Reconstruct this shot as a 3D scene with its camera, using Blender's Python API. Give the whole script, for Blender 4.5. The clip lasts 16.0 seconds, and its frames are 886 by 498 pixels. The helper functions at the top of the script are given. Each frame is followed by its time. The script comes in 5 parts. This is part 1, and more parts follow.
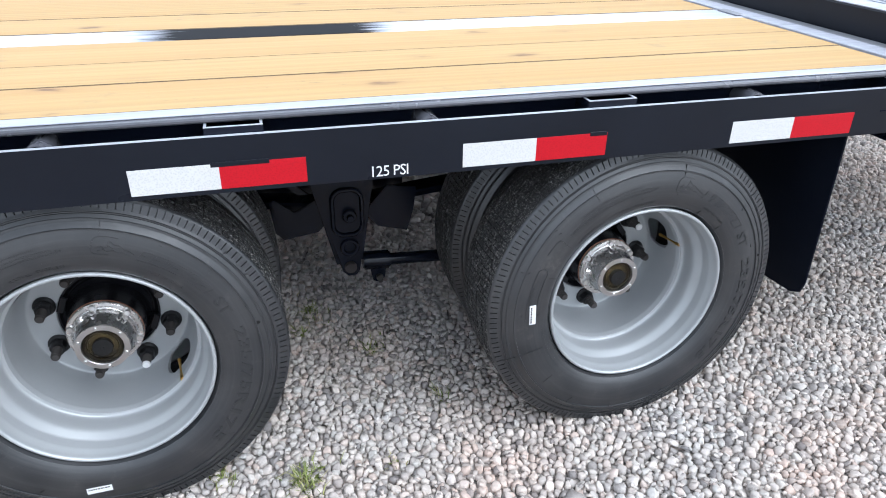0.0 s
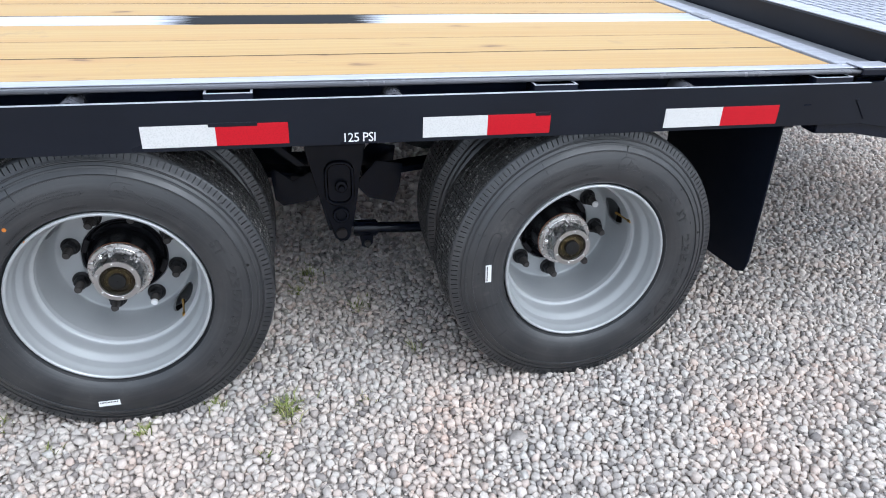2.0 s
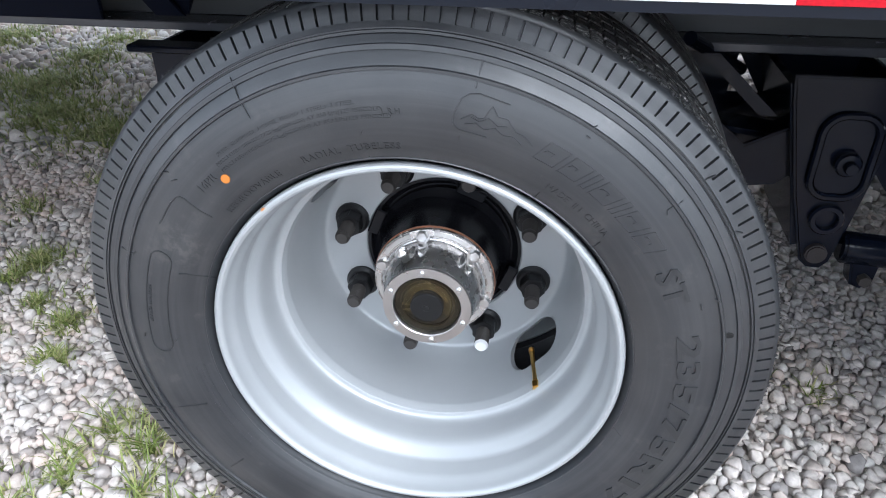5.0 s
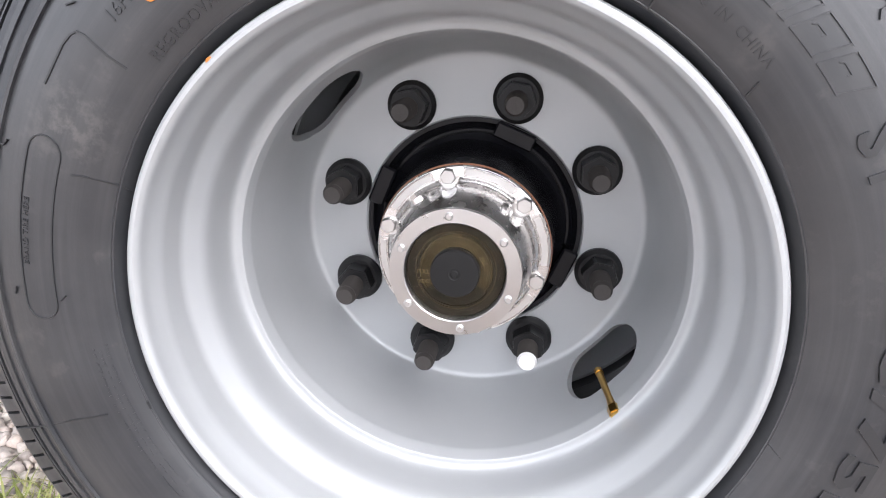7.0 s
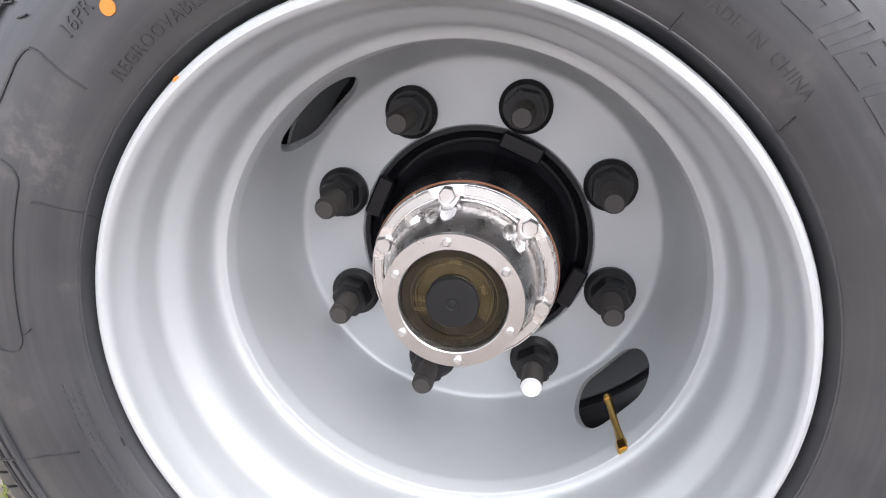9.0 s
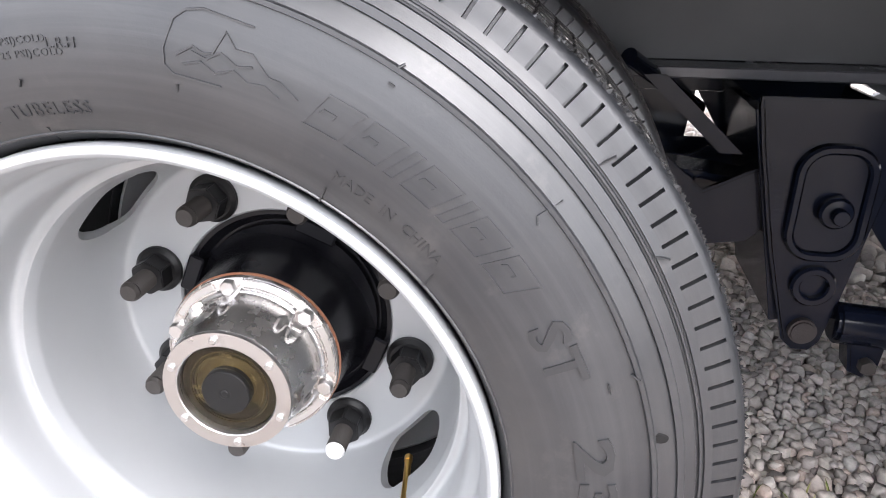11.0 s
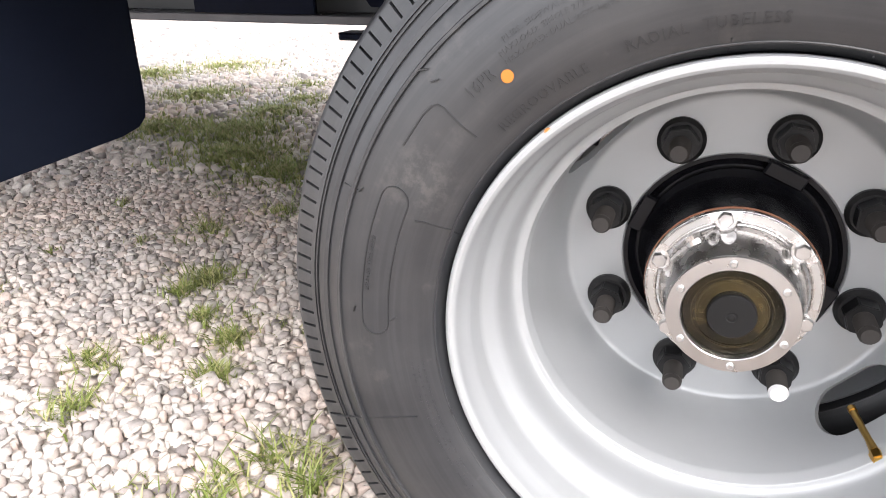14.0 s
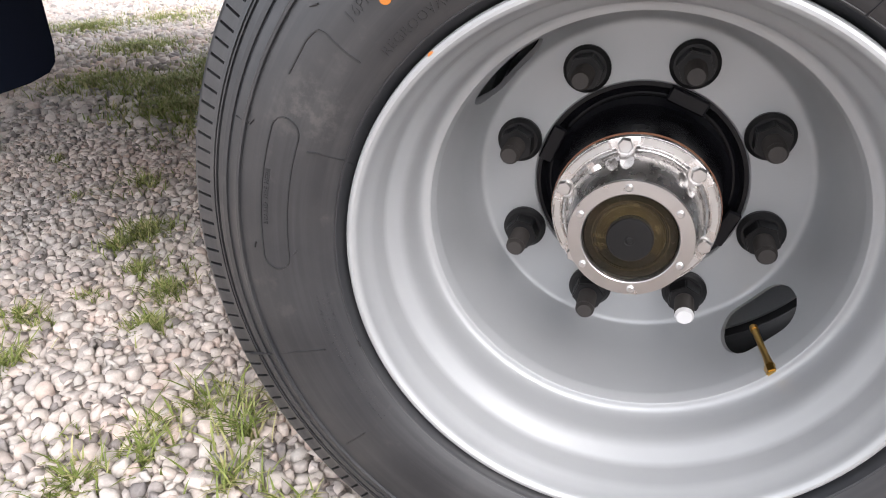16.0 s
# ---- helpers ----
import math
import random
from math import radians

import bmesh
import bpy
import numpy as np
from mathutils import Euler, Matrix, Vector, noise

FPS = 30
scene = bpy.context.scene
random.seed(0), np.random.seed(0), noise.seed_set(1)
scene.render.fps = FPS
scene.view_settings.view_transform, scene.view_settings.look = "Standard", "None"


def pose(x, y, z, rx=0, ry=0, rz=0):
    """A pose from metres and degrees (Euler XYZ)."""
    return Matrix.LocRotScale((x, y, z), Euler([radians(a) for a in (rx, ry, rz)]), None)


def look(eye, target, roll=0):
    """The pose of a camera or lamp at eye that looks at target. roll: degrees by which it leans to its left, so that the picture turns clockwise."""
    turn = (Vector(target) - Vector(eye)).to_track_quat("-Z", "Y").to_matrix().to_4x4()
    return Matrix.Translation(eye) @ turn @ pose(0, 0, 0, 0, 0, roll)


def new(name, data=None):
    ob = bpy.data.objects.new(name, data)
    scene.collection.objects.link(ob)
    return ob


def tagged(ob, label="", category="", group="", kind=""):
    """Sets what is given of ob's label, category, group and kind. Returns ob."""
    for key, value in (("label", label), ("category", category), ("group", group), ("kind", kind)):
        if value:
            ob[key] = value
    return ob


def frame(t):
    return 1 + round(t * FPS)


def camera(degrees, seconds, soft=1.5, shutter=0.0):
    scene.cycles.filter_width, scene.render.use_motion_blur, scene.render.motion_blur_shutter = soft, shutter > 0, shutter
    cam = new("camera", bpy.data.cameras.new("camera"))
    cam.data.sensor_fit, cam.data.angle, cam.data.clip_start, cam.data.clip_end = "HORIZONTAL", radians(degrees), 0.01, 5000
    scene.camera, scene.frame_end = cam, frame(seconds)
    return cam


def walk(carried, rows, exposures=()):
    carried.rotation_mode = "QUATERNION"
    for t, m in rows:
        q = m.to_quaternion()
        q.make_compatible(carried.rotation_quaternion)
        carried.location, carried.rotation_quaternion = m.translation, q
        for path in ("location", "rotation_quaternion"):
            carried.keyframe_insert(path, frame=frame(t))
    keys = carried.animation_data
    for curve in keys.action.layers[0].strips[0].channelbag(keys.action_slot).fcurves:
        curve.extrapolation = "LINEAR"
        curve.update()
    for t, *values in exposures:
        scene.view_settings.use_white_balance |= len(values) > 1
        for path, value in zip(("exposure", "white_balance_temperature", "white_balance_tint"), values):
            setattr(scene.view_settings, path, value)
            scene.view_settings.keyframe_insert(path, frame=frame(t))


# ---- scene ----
cam = camera(64.6, 16.0, soft=1.0)
PATH = [
    (0, (0.378, -1.305, 1.31), (0.851, 0.393, 0.364), 0.8),
    (0.5, (0.329, -1.428, 1.335), (0.938, 0.22, 0.38), 1.7),
    (1, (0.365, -1.495, 1.332), (0.97, 0.157, 0.38), 2.0),
    (1.5, (0.46, -1.57, 1.338), (0.976, 0.114, 0.389), 2.1),
    (2, (0.472, -1.593, 1.339), (0.863, 0.126, 0.394), 2.0),
    (2.5, (0.416, -1.587, 1.343), (0.662, 0.155, 0.392), 1.7),
    (3, (0.356, -1.56, 1.331), (0.455, 0.193, 0.373), 1.4),
    (3.5, (0.28, -1.401, 1.297), (0.237, 0.342, 0.316), 1.0),
    (4, (0.249, -1.137, 1.218), (0.087, 0.577, 0.2), 0.6),
    (4.5, (0.224, -0.796, 1.058), (-0.043, 0.878, -0.003), -0.1),
    (4.7, (0.19, -0.699, 0.995), (-0.117, 0.968, -0.066), -0.4),
    (6.8, (0.082, -0.451, 0.591), (-0.254, 1.413, -0.049), 0.3),
    (7, (0.085, -0.449, 0.596), (-0.251, 1.411, -0.056), 0.3),
    (7.5, (0.073, -0.448, 0.602), (-0.267, 1.409, -0.058), 0.4),
    (8, (0.079, -0.429, 0.62), (-0.292, 1.417, -0.051), 0.5),
    (8.2, (0.081, -0.418, 0.618), (-0.304, 1.423, -0.061), 0.4),
    (10.3, (0.164, -0.363, 0.672), (-0.185, 1.43, -0.143), 0.8),
    (10.5, (0.222, -0.359, 0.704), (-0.164, 1.423, -0.118), 0.4),
    (11, (0.26, -0.362, 0.729), (-0.05, 1.45, -0.058), 0.4),
    (11.5, (0.214, -0.382, 0.751), (-0.084, 1.461, 0.033), 0.4),
    (12, (0.152, -0.409, 0.781), (-0.214, 1.447, 0.132), 0.2),
    (12.5, (0.053, -0.442, 0.783), (-0.418, 1.4, 0.162), -0.0),
    (13, (0.003, -0.471, 0.753), (-0.584, 1.331, 0.113), -0.2),
    (13.5, (-0.017, -0.484, 0.71), (-0.684, 1.267, 0.01), -0.5),
    (14, (-0.031, -0.511, 0.685), (-0.732, 1.193, -0.092), -0.8),
    (14.5, (0.02, -0.509, 0.639), (-0.679, 1.158, -0.216), -1.0),
    (15, (0.065, -0.495, 0.607), (-0.62, 1.151, -0.3), -1.3),
    (15.5, (0.059, -0.494, 0.606), (-0.596, 1.15, -0.326), -1.4),
    (16, (0.027, -0.499, 0.666), (-0.569, 1.185, -0.232), -1.4),
]
walk(cam, [(t, look(eye, target, roll)) for t, eye, target, roll in PATH], [
    (0, 0.26, 5650, 7), (3.5, 0.05, 5650, 7), (4.6, 0.55, 5600, 7), (7.0, 0.97, 6250, 14), (8.0, 1.02, 6250, 14), (10.5, 1.19, 6300, 14),
    (11.5, 1.85, 6300, 14), (12.0, 2.05, 6350, 14), (12.5, 1.92, 6450, 12), (13.5, 1.42, 6550, 13), (14.5, 0.82, 6500, 13), (16.0, 0.60, 6450, 14)])

# ---- world, sun and exposure ----
SUN_EL, SUN_AZ = 47.0, 140.0
world = bpy.data.worlds.new("overcast_sky")
scene.world = world
world.use_nodes = True
wn, wl = world.node_tree.nodes, world.node_tree.links
wn.clear()
w_out = wn.new("ShaderNodeOutputWorld")
w_bg = wn.new("ShaderNodeBackground")
w_sky = wn.new("ShaderNodeTexSky")
w_sky.sky_type = "NISHITA"
w_sky.sun_disc = False
w_sky.sun_elevation, w_sky.sun_rotation = radians(SUN_EL), radians(SUN_AZ)
w_sky.air_density, w_sky.dust_density, w_sky.ozone_density = 1.0, 4.0, 1.0
w_hsv = wn.new("ShaderNodeHueSaturation")
w_hsv.inputs["Saturation"].default_value = 0.30
w_bg.inputs["Strength"].default_value = 0.29
wl.new(w_sky.outputs[0], w_hsv.inputs["Color"])
# a bright, even cloud layer over the clear sky
w_cloud = wn.new("ShaderNodeMix")
w_cloud.data_type = "RGBA"
w_cloud.inputs[0].default_value = 0.6
w_cloud.inputs[7].default_value = (5.6, 5.75, 6.0, 1)
wl.new(w_hsv.outputs[0], w_cloud.inputs[6])
wl.new(w_cloud.outputs[2], w_bg.inputs["Color"])
wl.new(w_bg.outputs[0], w_out.inputs["Surface"])

sun_data = bpy.data.lights.new("sun", "SUN")
sun_data.energy, sun_data.angle, sun_data.color = 1.15, radians(42), (1.0, 0.98, 0.96)
sun = new("sun", sun_data)
_az = radians(SUN_AZ)
sun.matrix_world = look(Vector((math.sin(_az) * math.cos(radians(SUN_EL)), math.cos(_az) * math.cos(radians(SUN_EL)), math.sin(radians(SUN_EL)))) * 30, (0, 0, 0))


# ---- materials ----
class Mat:
    """A small node-tree builder round one Principled shader."""

    def __init__(self, name, colour=(0.5, 0.5, 0.5), rough=0.5, metal=0.0, spec=0.5):
        self.m = bpy.data.materials.new(name)
        self.m.use_nodes = True
        self.n, self.l = self.m.node_tree.nodes, self.m.node_tree.links
        self.p = self.n["Principled BSDF"]
        self.put("Base Color", colour), self.put("Roughness", rough), self.put("Metallic", metal), self.put("Specular IOR Level", spec)
        self.coord = None

    def put(self, key, value, node=None):
        s = (node or self.p).inputs[key]
        if hasattr(value, "links"):
            self.l.new(value, s)
        elif isinstance(value, (tuple, list)) and len(value) == 3 and s.type == "RGBA":
            s.default_value = (*value, 1)
        else:
            s.default_value = value

    def where(self, kind="Object", scale=(1, 1, 1), rot=(0, 0, 0), loc=(0, 0, 0)):
        c = self.n.new("ShaderNodeTexCoord")
        mp = self.n.new("ShaderNodeMapping")
        mp.inputs["Scale"].default_value, mp.inputs["Rotation"].default_value, mp.inputs["Location"].default_value = scale, rot, loc
        self.l.new(c.outputs[kind], mp.inputs["Vector"])
        return mp.outputs[0]

    def noise(self, scale, vec=None, detail=4, rough=0.6, out=0):
        t = self.n.new("ShaderNodeTexNoise")
        t.inputs["Scale"].default_value, t.inputs["Detail"].default_value, t.inputs["Roughness"].default_value = scale, detail, rough
        self.l.new(vec or self.where(), t.inputs["Vector"])
        return t.outputs[out]

    def voronoi(self, scale, vec=None, feature="F1", out="Distance"):
        t = self.n.new("ShaderNodeTexVoronoi")
        t.feature = feature
        t.inputs["Scale"].default_value = scale
        self.l.new(vec or self.where(), t.inputs["Vector"])
        return t.outputs[out]

    def ramp(self, fac, stops):
        r = self.n.new("ShaderNodeValToRGB")
        while len(r.color_ramp.elements) < len(stops):
            r.color_ramp.elements.new(0.5)
        for e, (at, c) in zip(r.color_ramp.elements, stops):
            e.position, e.color = at, (*c, 1) if isinstance(c, tuple) else (c, c, c, 1)
        self.l.new(fac, r.inputs[0])
        return r.outputs[0]

    def mix(self, fac, a, b, blend="MIX"):
        x = self.n.new("ShaderNodeMix")
        x.data_type, x.blend_type = "RGBA", blend
        for i, v in ((0, fac), (6, a), (7, b)):
            if hasattr(v, "links"):
                self.l.new(v, x.inputs[i])
            elif isinstance(v, tuple):
                x.inputs[i].default_value = (*v, 1)
            else:
                x.inputs[i].default_value = v if i == 0 else (v, v, v, 1)
        return x.outputs[2]

    def math(self, op, a, b=0.0):
        x = self.n.new("ShaderNodeMath")
        x.operation = op
        for i, v in ((0, a), (1, b)):
            if hasattr(v, "links"):
                self.l.new(v, x.inputs[i])
            else:
                x.inputs[i].default_value = v
        return x.outputs[0]

    def bump(self, height, strength=0.3, dist=0.002, chain=None):
        b = self.n.new("ShaderNodeBump")
        b.inputs["Strength"].default_value, b.inputs["Distance"].default_value = strength, dist
        self.l.new(height, b.inputs["Height"])
        if chain is not None:
            self.l.new(chain, b.inputs["Normal"])
        self.put("Normal", b.outputs[0])
        return b.outputs[0]

    def random(self, kind="object"):
        if kind == "object":
            return self.n.new("ShaderNodeObjectInfo").outputs["Random"]
        return self.n.new("ShaderNodeNewGeometry").outputs["Random Per Island"]


def paint(name, dark, light, rough, bump=0.05, spec=0.5):
    k = Mat(name, dark, rough, 0, spec)
    big, fine = k.noise(3.0, detail=6), k.noise(160.0, detail=3)
    k.put("Base Color", k.mix(k.ramp(big, [(0.35, 0.0), (0.75, 1.0)]), dark, light))
    k.put("Roughness", k.ramp(k.noise(9.0), [(0.2, max(0.02, rough - 0.07)), (0.8, rough + 0.08)]))
    k.bump(fine, bump, 0.001)
    return k.m


M_black = paint("black_frame_paint", (0.0040, 0.0055, 0.011), (0.0065, 0.009, 0.018), 0.15, 0.05, 0.24)
M_rail = paint("satin_navy_black_paint", (0.004, 0.005, 0.009), (0.007, 0.009, 0.015), 0.32, 0.05, 0.22)
# Black paint lightened to grey: light bounced off the gravel, put into the colour.
M_web = paint("ground_lit_beam_paint", (0.034, 0.037, 0.041), (0.050, 0.053, 0.056), 0.42, 0.0, 0.4)
# Worn black paint, lightened to carry highlights on spools and lower beam flange.
M_edge = paint("worn_highlit_edge_paint", (0.05, 0.052, 0.06), (0.10, 0.10, 0.115), 0.24, 0.08)
# Worn paint made pale; it also carries sky reflection on the rail edge.
M_worn_sheen = paint("worn_sky_sheen_edge_paint", (0.34, 0.35, 0.39), (0.52, 0.53, 0.57), 0.3, 0.08)
M_flap = paint("black_flap_rubber", (0.004, 0.006, 0.013), (0.007, 0.010, 0.019), 0.5, 0.05, 0.18)
M_brace = paint("navy_black_brace_paint", (0.002, 0.0035, 0.011), (0.0035, 0.006, 0.016), 0.4, 0.05, 0.05)
M_nut = paint("black_nut_finish", (0.007, 0.007, 0.008), (0.014, 0.013, 0.013), 0.42, 0.2, 0.32)
M_stud = paint("worn_stud_steel", (0.030, 0.027, 0.025), (0.062, 0.054, 0.050), 0.5, 0.4, 0.35)
M_hub = paint("gloss_black_hub_paint", (0.006, 0.006, 0.008), (0.010, 0.010, 0.012), 0.22, 0.05, 0.22)
M_pin = paint("dull_pin_steel", (0.020, 0.016, 0.016), (0.040, 0.028, 0.026), 0.6, 0.5)


def make_rubber():
    k = Mat("tyre_rubber", (0.02, 0.02, 0.021), 0.55, 0, 0.75)
    big = k.noise(7.0, detail=7, rough=0.65)
    mid = k.noise(30.0, detail=6, rough=0.65)
    sep = k.n.new("ShaderNodeSeparateXYZ")
    k.l.new(k.n.new("ShaderNodeTexCoord").outputs["Object"], sep.inputs[0])
    rad = k.math("SQRT", k.math("ADD", k.math("MULTIPLY", sep.outputs[0], sep.outputs[0]), k.math("MULTIPLY", sep.outputs[2], sep.outputs[2])))
    ring = k.n.new("ShaderNodeCombineXYZ")
    k.l.new(rad, ring.inputs[0])
    k.l.new(k.math("MULTIPLY", sep.outputs[0], 0.03), ring.inputs[1])
    k.l.new(k.math("MULTIPLY", sep.outputs[2], 0.03), ring.inputs[2])
    rings = k.noise(130.0, ring.outputs[0], 4, 0.6)
    dust = k.ramp(big, [(0.40, 0.0), (0.70, 1.0)])
    col = k.mix(dust, (0.0105, 0.0118, 0.0145), (0.028, 0.0280, 0.0292))
    col = k.mix(k.math("MULTIPLY", k.ramp(rings, [(0.45, 0.0), (0.75, 1.0)]), 0.35), col, (0.058, 0.0575, 0.0585))
    col = k.mix(k.ramp(mid, [(0.60, 0.0), (0.80, 0.5)]), col, (0.085, 0.078, 0.073))
    # a pale rubbed scuff high on the sidewall
    gap = k.n.new("ShaderNodeVectorMath")
    gap.operation = "DISTANCE"
    k.l.new(k.n.new("ShaderNodeTexCoord").outputs["Object"], gap.inputs[0])
    gap.inputs[1].default_value = (-0.251, -0.017, 0.135)
    scuff = k.math("MULTIPLY", k.ramp(gap.outputs["Value"], [(0.008, 1.0), (0.042, 0.0)]), k.ramp(k.noise(75.0, detail=7, rough=0.7), [(0.47, 0.0), (0.60, 0.8)]))
    col = k.mix(scuff, col, (0.062, 0.059, 0.056))
    k.put("Base Color", col)
    k.put("Roughness", k.ramp(k.noise(16.0, detail=5), [(0.25, 0.31), (0.8, 0.52)]))
    b = k.bump(k.noise(420.0, detail=2), 0.10, 0.0006)
    b = k.bump(k.noise(55.0, detail=4), 0.10, 0.0015, b)
    k.bump(rings, 0.12, 0.0012, b)
    return k.m


def make_tread():
    k = Mat("scuffed_tread_rubber", (0.022, 0.021, 0.021), 0.7, 0, 0.35)
    v = k.where(scale=(1, 2.2, 1))
    scuff = k.ramp(k.noise(150.0, v, 5, 0.75), [(0.53, 0.0), (0.64, 1.0)])
    patch = k.ramp(k.noise(14.0, detail=3), [(0.30, 0.25), (0.60, 1.0)])
    k.put("Base Color", k.mix(k.math("MULTIPLY", scuff, patch), (0.017, 0.0165, 0.017), (0.40, 0.385, 0.36)))
    k.bump(k.noise(180.0, v, 4), 0.6, 0.002)
    return k.m


M_rubber, M_tread = make_rubber(), make_tread()
M_letter = paint("moulded_letter_rubber", (0.013, 0.014, 0.016), (0.026, 0.026, 0.027), 0.42, 0.1, 0.62)


def make_silver():
    k = Mat("silver_wheel_paint", (0.50, 0.51, 0.53), 0.45, 0.34, 0.5)
    col = k.mix(k.ramp(k.noise(5.0, detail=6), [(0.3, 0.0), (0.8, 1.0)]), (0.345, 0.356, 0.362), (0.395, 0.405, 0.410))
    k.put("Base Color", col)
    k.put("Roughness", k.ramp(k.noise(12.0), [(0.3, 0.38), (0.7, 0.48)]))
    k.put("Coat Weight", 0.12)
    k.put("Coat Roughness", 0.22)
    return k.m


M_silver = make_silver()


def make_chrome():
    k = Mat("polished_cast_aluminium", (0.66, 0.64, 0.625), 0.25, 1.0)
    k.put("Roughness", k.ramp(k.noise(60.0, detail=4), [(0.3, 0.21), (0.75, 0.33)]))
    k.bump(k.noise(70.0, detail=3), 0.025, 0.0008)
    return k.m


def make_ring():
    k = Mat("brushed_aluminium_ring", (0.50, 0.485, 0.475), 0.36, 1.0)
    k.put("Roughness", k.ramp(k.noise(50.0, detail=4), [(0.3, 0.26), (0.75, 0.38)]))
    return k.m


def make_cast():
    k = Mat("rough_cast_aluminium", (0.56, 0.545, 0.53), 0.42, 1.0)
    k.bump(k.noise(900.0, detail=3), 0.35, 0.0006)
    return k.m


M_chrome, M_ring, M_cast = make_chrome(), make_ring(), make_cast()
M_gasket = paint("copper_gasket", (0.25, 0.10, 0.055), (0.36, 0.17, 0.10), 0.4)
M_brass = Mat("brass", (0.58, 0.36, 0.10), 0.28, 1.0).m
M_zinc = Mat("zinc_plated_steel", (0.62, 0.61, 0.60), 0.30, 1.0).m
M_white = paint("white_marker_paint", (0.62, 0.62, 0.62), (0.72, 0.72, 0.72), 0.5)
M_orange = paint("orange_marker_paint", (0.40, 0.125, 0.012), (0.46, 0.155, 0.016), 0.55)
M_plug = paint("black_rubber_plug", (0.008, 0.008, 0.008), (0.014, 0.013, 0.013), 0.55, 0.05, 0.2)


def make_oil(name, c0, c1):
    k = Mat(name, c0, 0.3, 0.0, 0.25)
    k.put("Base Color", k.mix(k.ramp(k.noise(45.0, detail=4), [(0.35, 0.0), (0.65, 1.0)]), c0, c1))
    return k.m


M_oil = make_oil("dark_oil_behind_window", (0.006, 0.005, 0.004), (0.016, 0.013, 0.009))
M_amber = make_oil("amber_window_plastic", (0.022, 0.017, 0.008), (0.055, 0.041, 0.020))
M_brownletter = paint("tan_window_lettering", (0.12, 0.09, 0.045), (0.17, 0.13, 0.07), 0.5)
M_glass = Mat("clear_window_plastic", (0.95, 0.92, 0.84), 0.06)
M_glass.put("Transmission Weight", 1.0)
M_glass.put("IOR", 1.12)
M_glass = M_glass.m


def make_wood():
    k = Mat("fresh_pine_plank", (0.55, 0.36, 0.15), 0.55, 0, 0.35)
    shift = k.n.new("ShaderNodeCombineXYZ")
    rnd = k.random()
    k.l.new(k.math("MULTIPLY", rnd, 37.0), shift.inputs[0])
    k.l.new(k.math("MULTIPLY", rnd, 11.0), shift.inputs[1])
    add = k.n.new("ShaderNodeVectorMath")
    k.l.new(k.n.new("ShaderNodeTexCoord").outputs["Object"], add.inputs[0])
    k.l.new(shift.outputs[0], add.inputs[1])
    mp = k.n.new("ShaderNodeMapping")
    mp.inputs["Scale"].default_value = (0.7, 9.0, 9.0)
    k.l.new(add.outputs[0], mp.inputs["Vector"])
    grain = k.n.new("ShaderNodeTexWave")
    grain.wave_type, grain.bands_direction = "BANDS", "Y"
    grain.inputs["Scale"].default_value, grain.inputs["Distortion"].default_value = 1.1, 9.0
    grain.inputs["Detail"].default_value, grain.inputs["Detail Scale"].default_value = 3.0, 1.2
    k.l.new(mp.outputs[0], grain.inputs["Vector"])
    col = k.mix(k.ramp(grain.outputs[1], [(0.1, 0.0), (0.9, 1.0)]), (0.435, 0.268, 0.094), (0.48, 0.312, 0.117))
    col = k.mix(k.ramp(rnd, [(0.0, 0.0), (1.0, 0.6)]), col, (0.50, 0.342, 0.144))

    def along(x, y):
        m = k.n.new("ShaderNodeMapping")
        m.inputs["Scale"].default_value = (x, y, y)
        k.l.new(add.outputs[0], m.inputs["Vector"])
        return m.outputs[0]

    # broad bands of heartwood, fine growth lines, resin streaks
    col = k.mix(k.math("MULTIPLY", k.ramp(k.noise(1.0, along(0.35, 14.0), 5, 0.6), [(0.42, 0.0), (0.70, 1.0)]), 0.55), col, (0.44, 0.235, 0.072))
    streak = along(1.0, 46.0)
    col = k.mix(k.math("MULTIPLY", k.ramp(k.noise(1.8, along(0.5, 120.0), 4, 0.6), [(0.50, 0.0), (0.66, 1.0)]), 0.30), col, (0.38, 0.215, 0.085))
    col = k.mix(k.math("MULTIPLY", k.ramp(k.noise(1.4, streak, 6, 0.7), [(0.62, 0.0), (0.74, 1.0)]), 0.35), col, (0.34, 0.18, 0.07))
    # knots, torn grain and small black drying checks
    warp = k.n.new("ShaderNodeVectorMath")
    k.l.new(along(3.0, 6.4), warp.inputs[0])
    wob = k.n.new("ShaderNodeVectorMath")
    wob.operation = "SCALE"
    wob.inputs["Scale"].default_value = 0.30
    k.l.new(k.noise(3.0, along(4.0, 14.0), 4, out=1), wob.inputs[0])
    k.l.new(wob.outputs[0], warp.inputs[1])
    near = k.voronoi(1.0, warp.outputs[0])
    col = k.mix(k.math("MULTIPLY", k.ramp(near, [(0.08, 1.0), (0.24, 0.0)]), 0.30), col, (0.36, 0.19, 0.075))
    col = k.mix(k.math("MULTIPLY", k.ramp(near, [(0.045, 1.0), (0.115, 0.0)]), 0.85), col, (0.15, 0.075, 0.035))
    check = k.math("MULTIPLY", k.ramp(k.noise(2.6, along(2.6, 40.0), 5, 0.75), [(0.66, 0.0), (0.70, 1.0)]), k.ramp(k.noise(2.2, along(1.0, 2.2), 2), [(0.54, 0.0), (0.62, 1.0)]))
    col = k.mix(k.math("MULTIPLY", check, 0.9), col, (0.085, 0.055, 0.035))
    stain = k.ramp(k.noise(5.0, add.outputs[0], 5, 0.7), [(0.64, 0.0), (0.72, 1.0)])
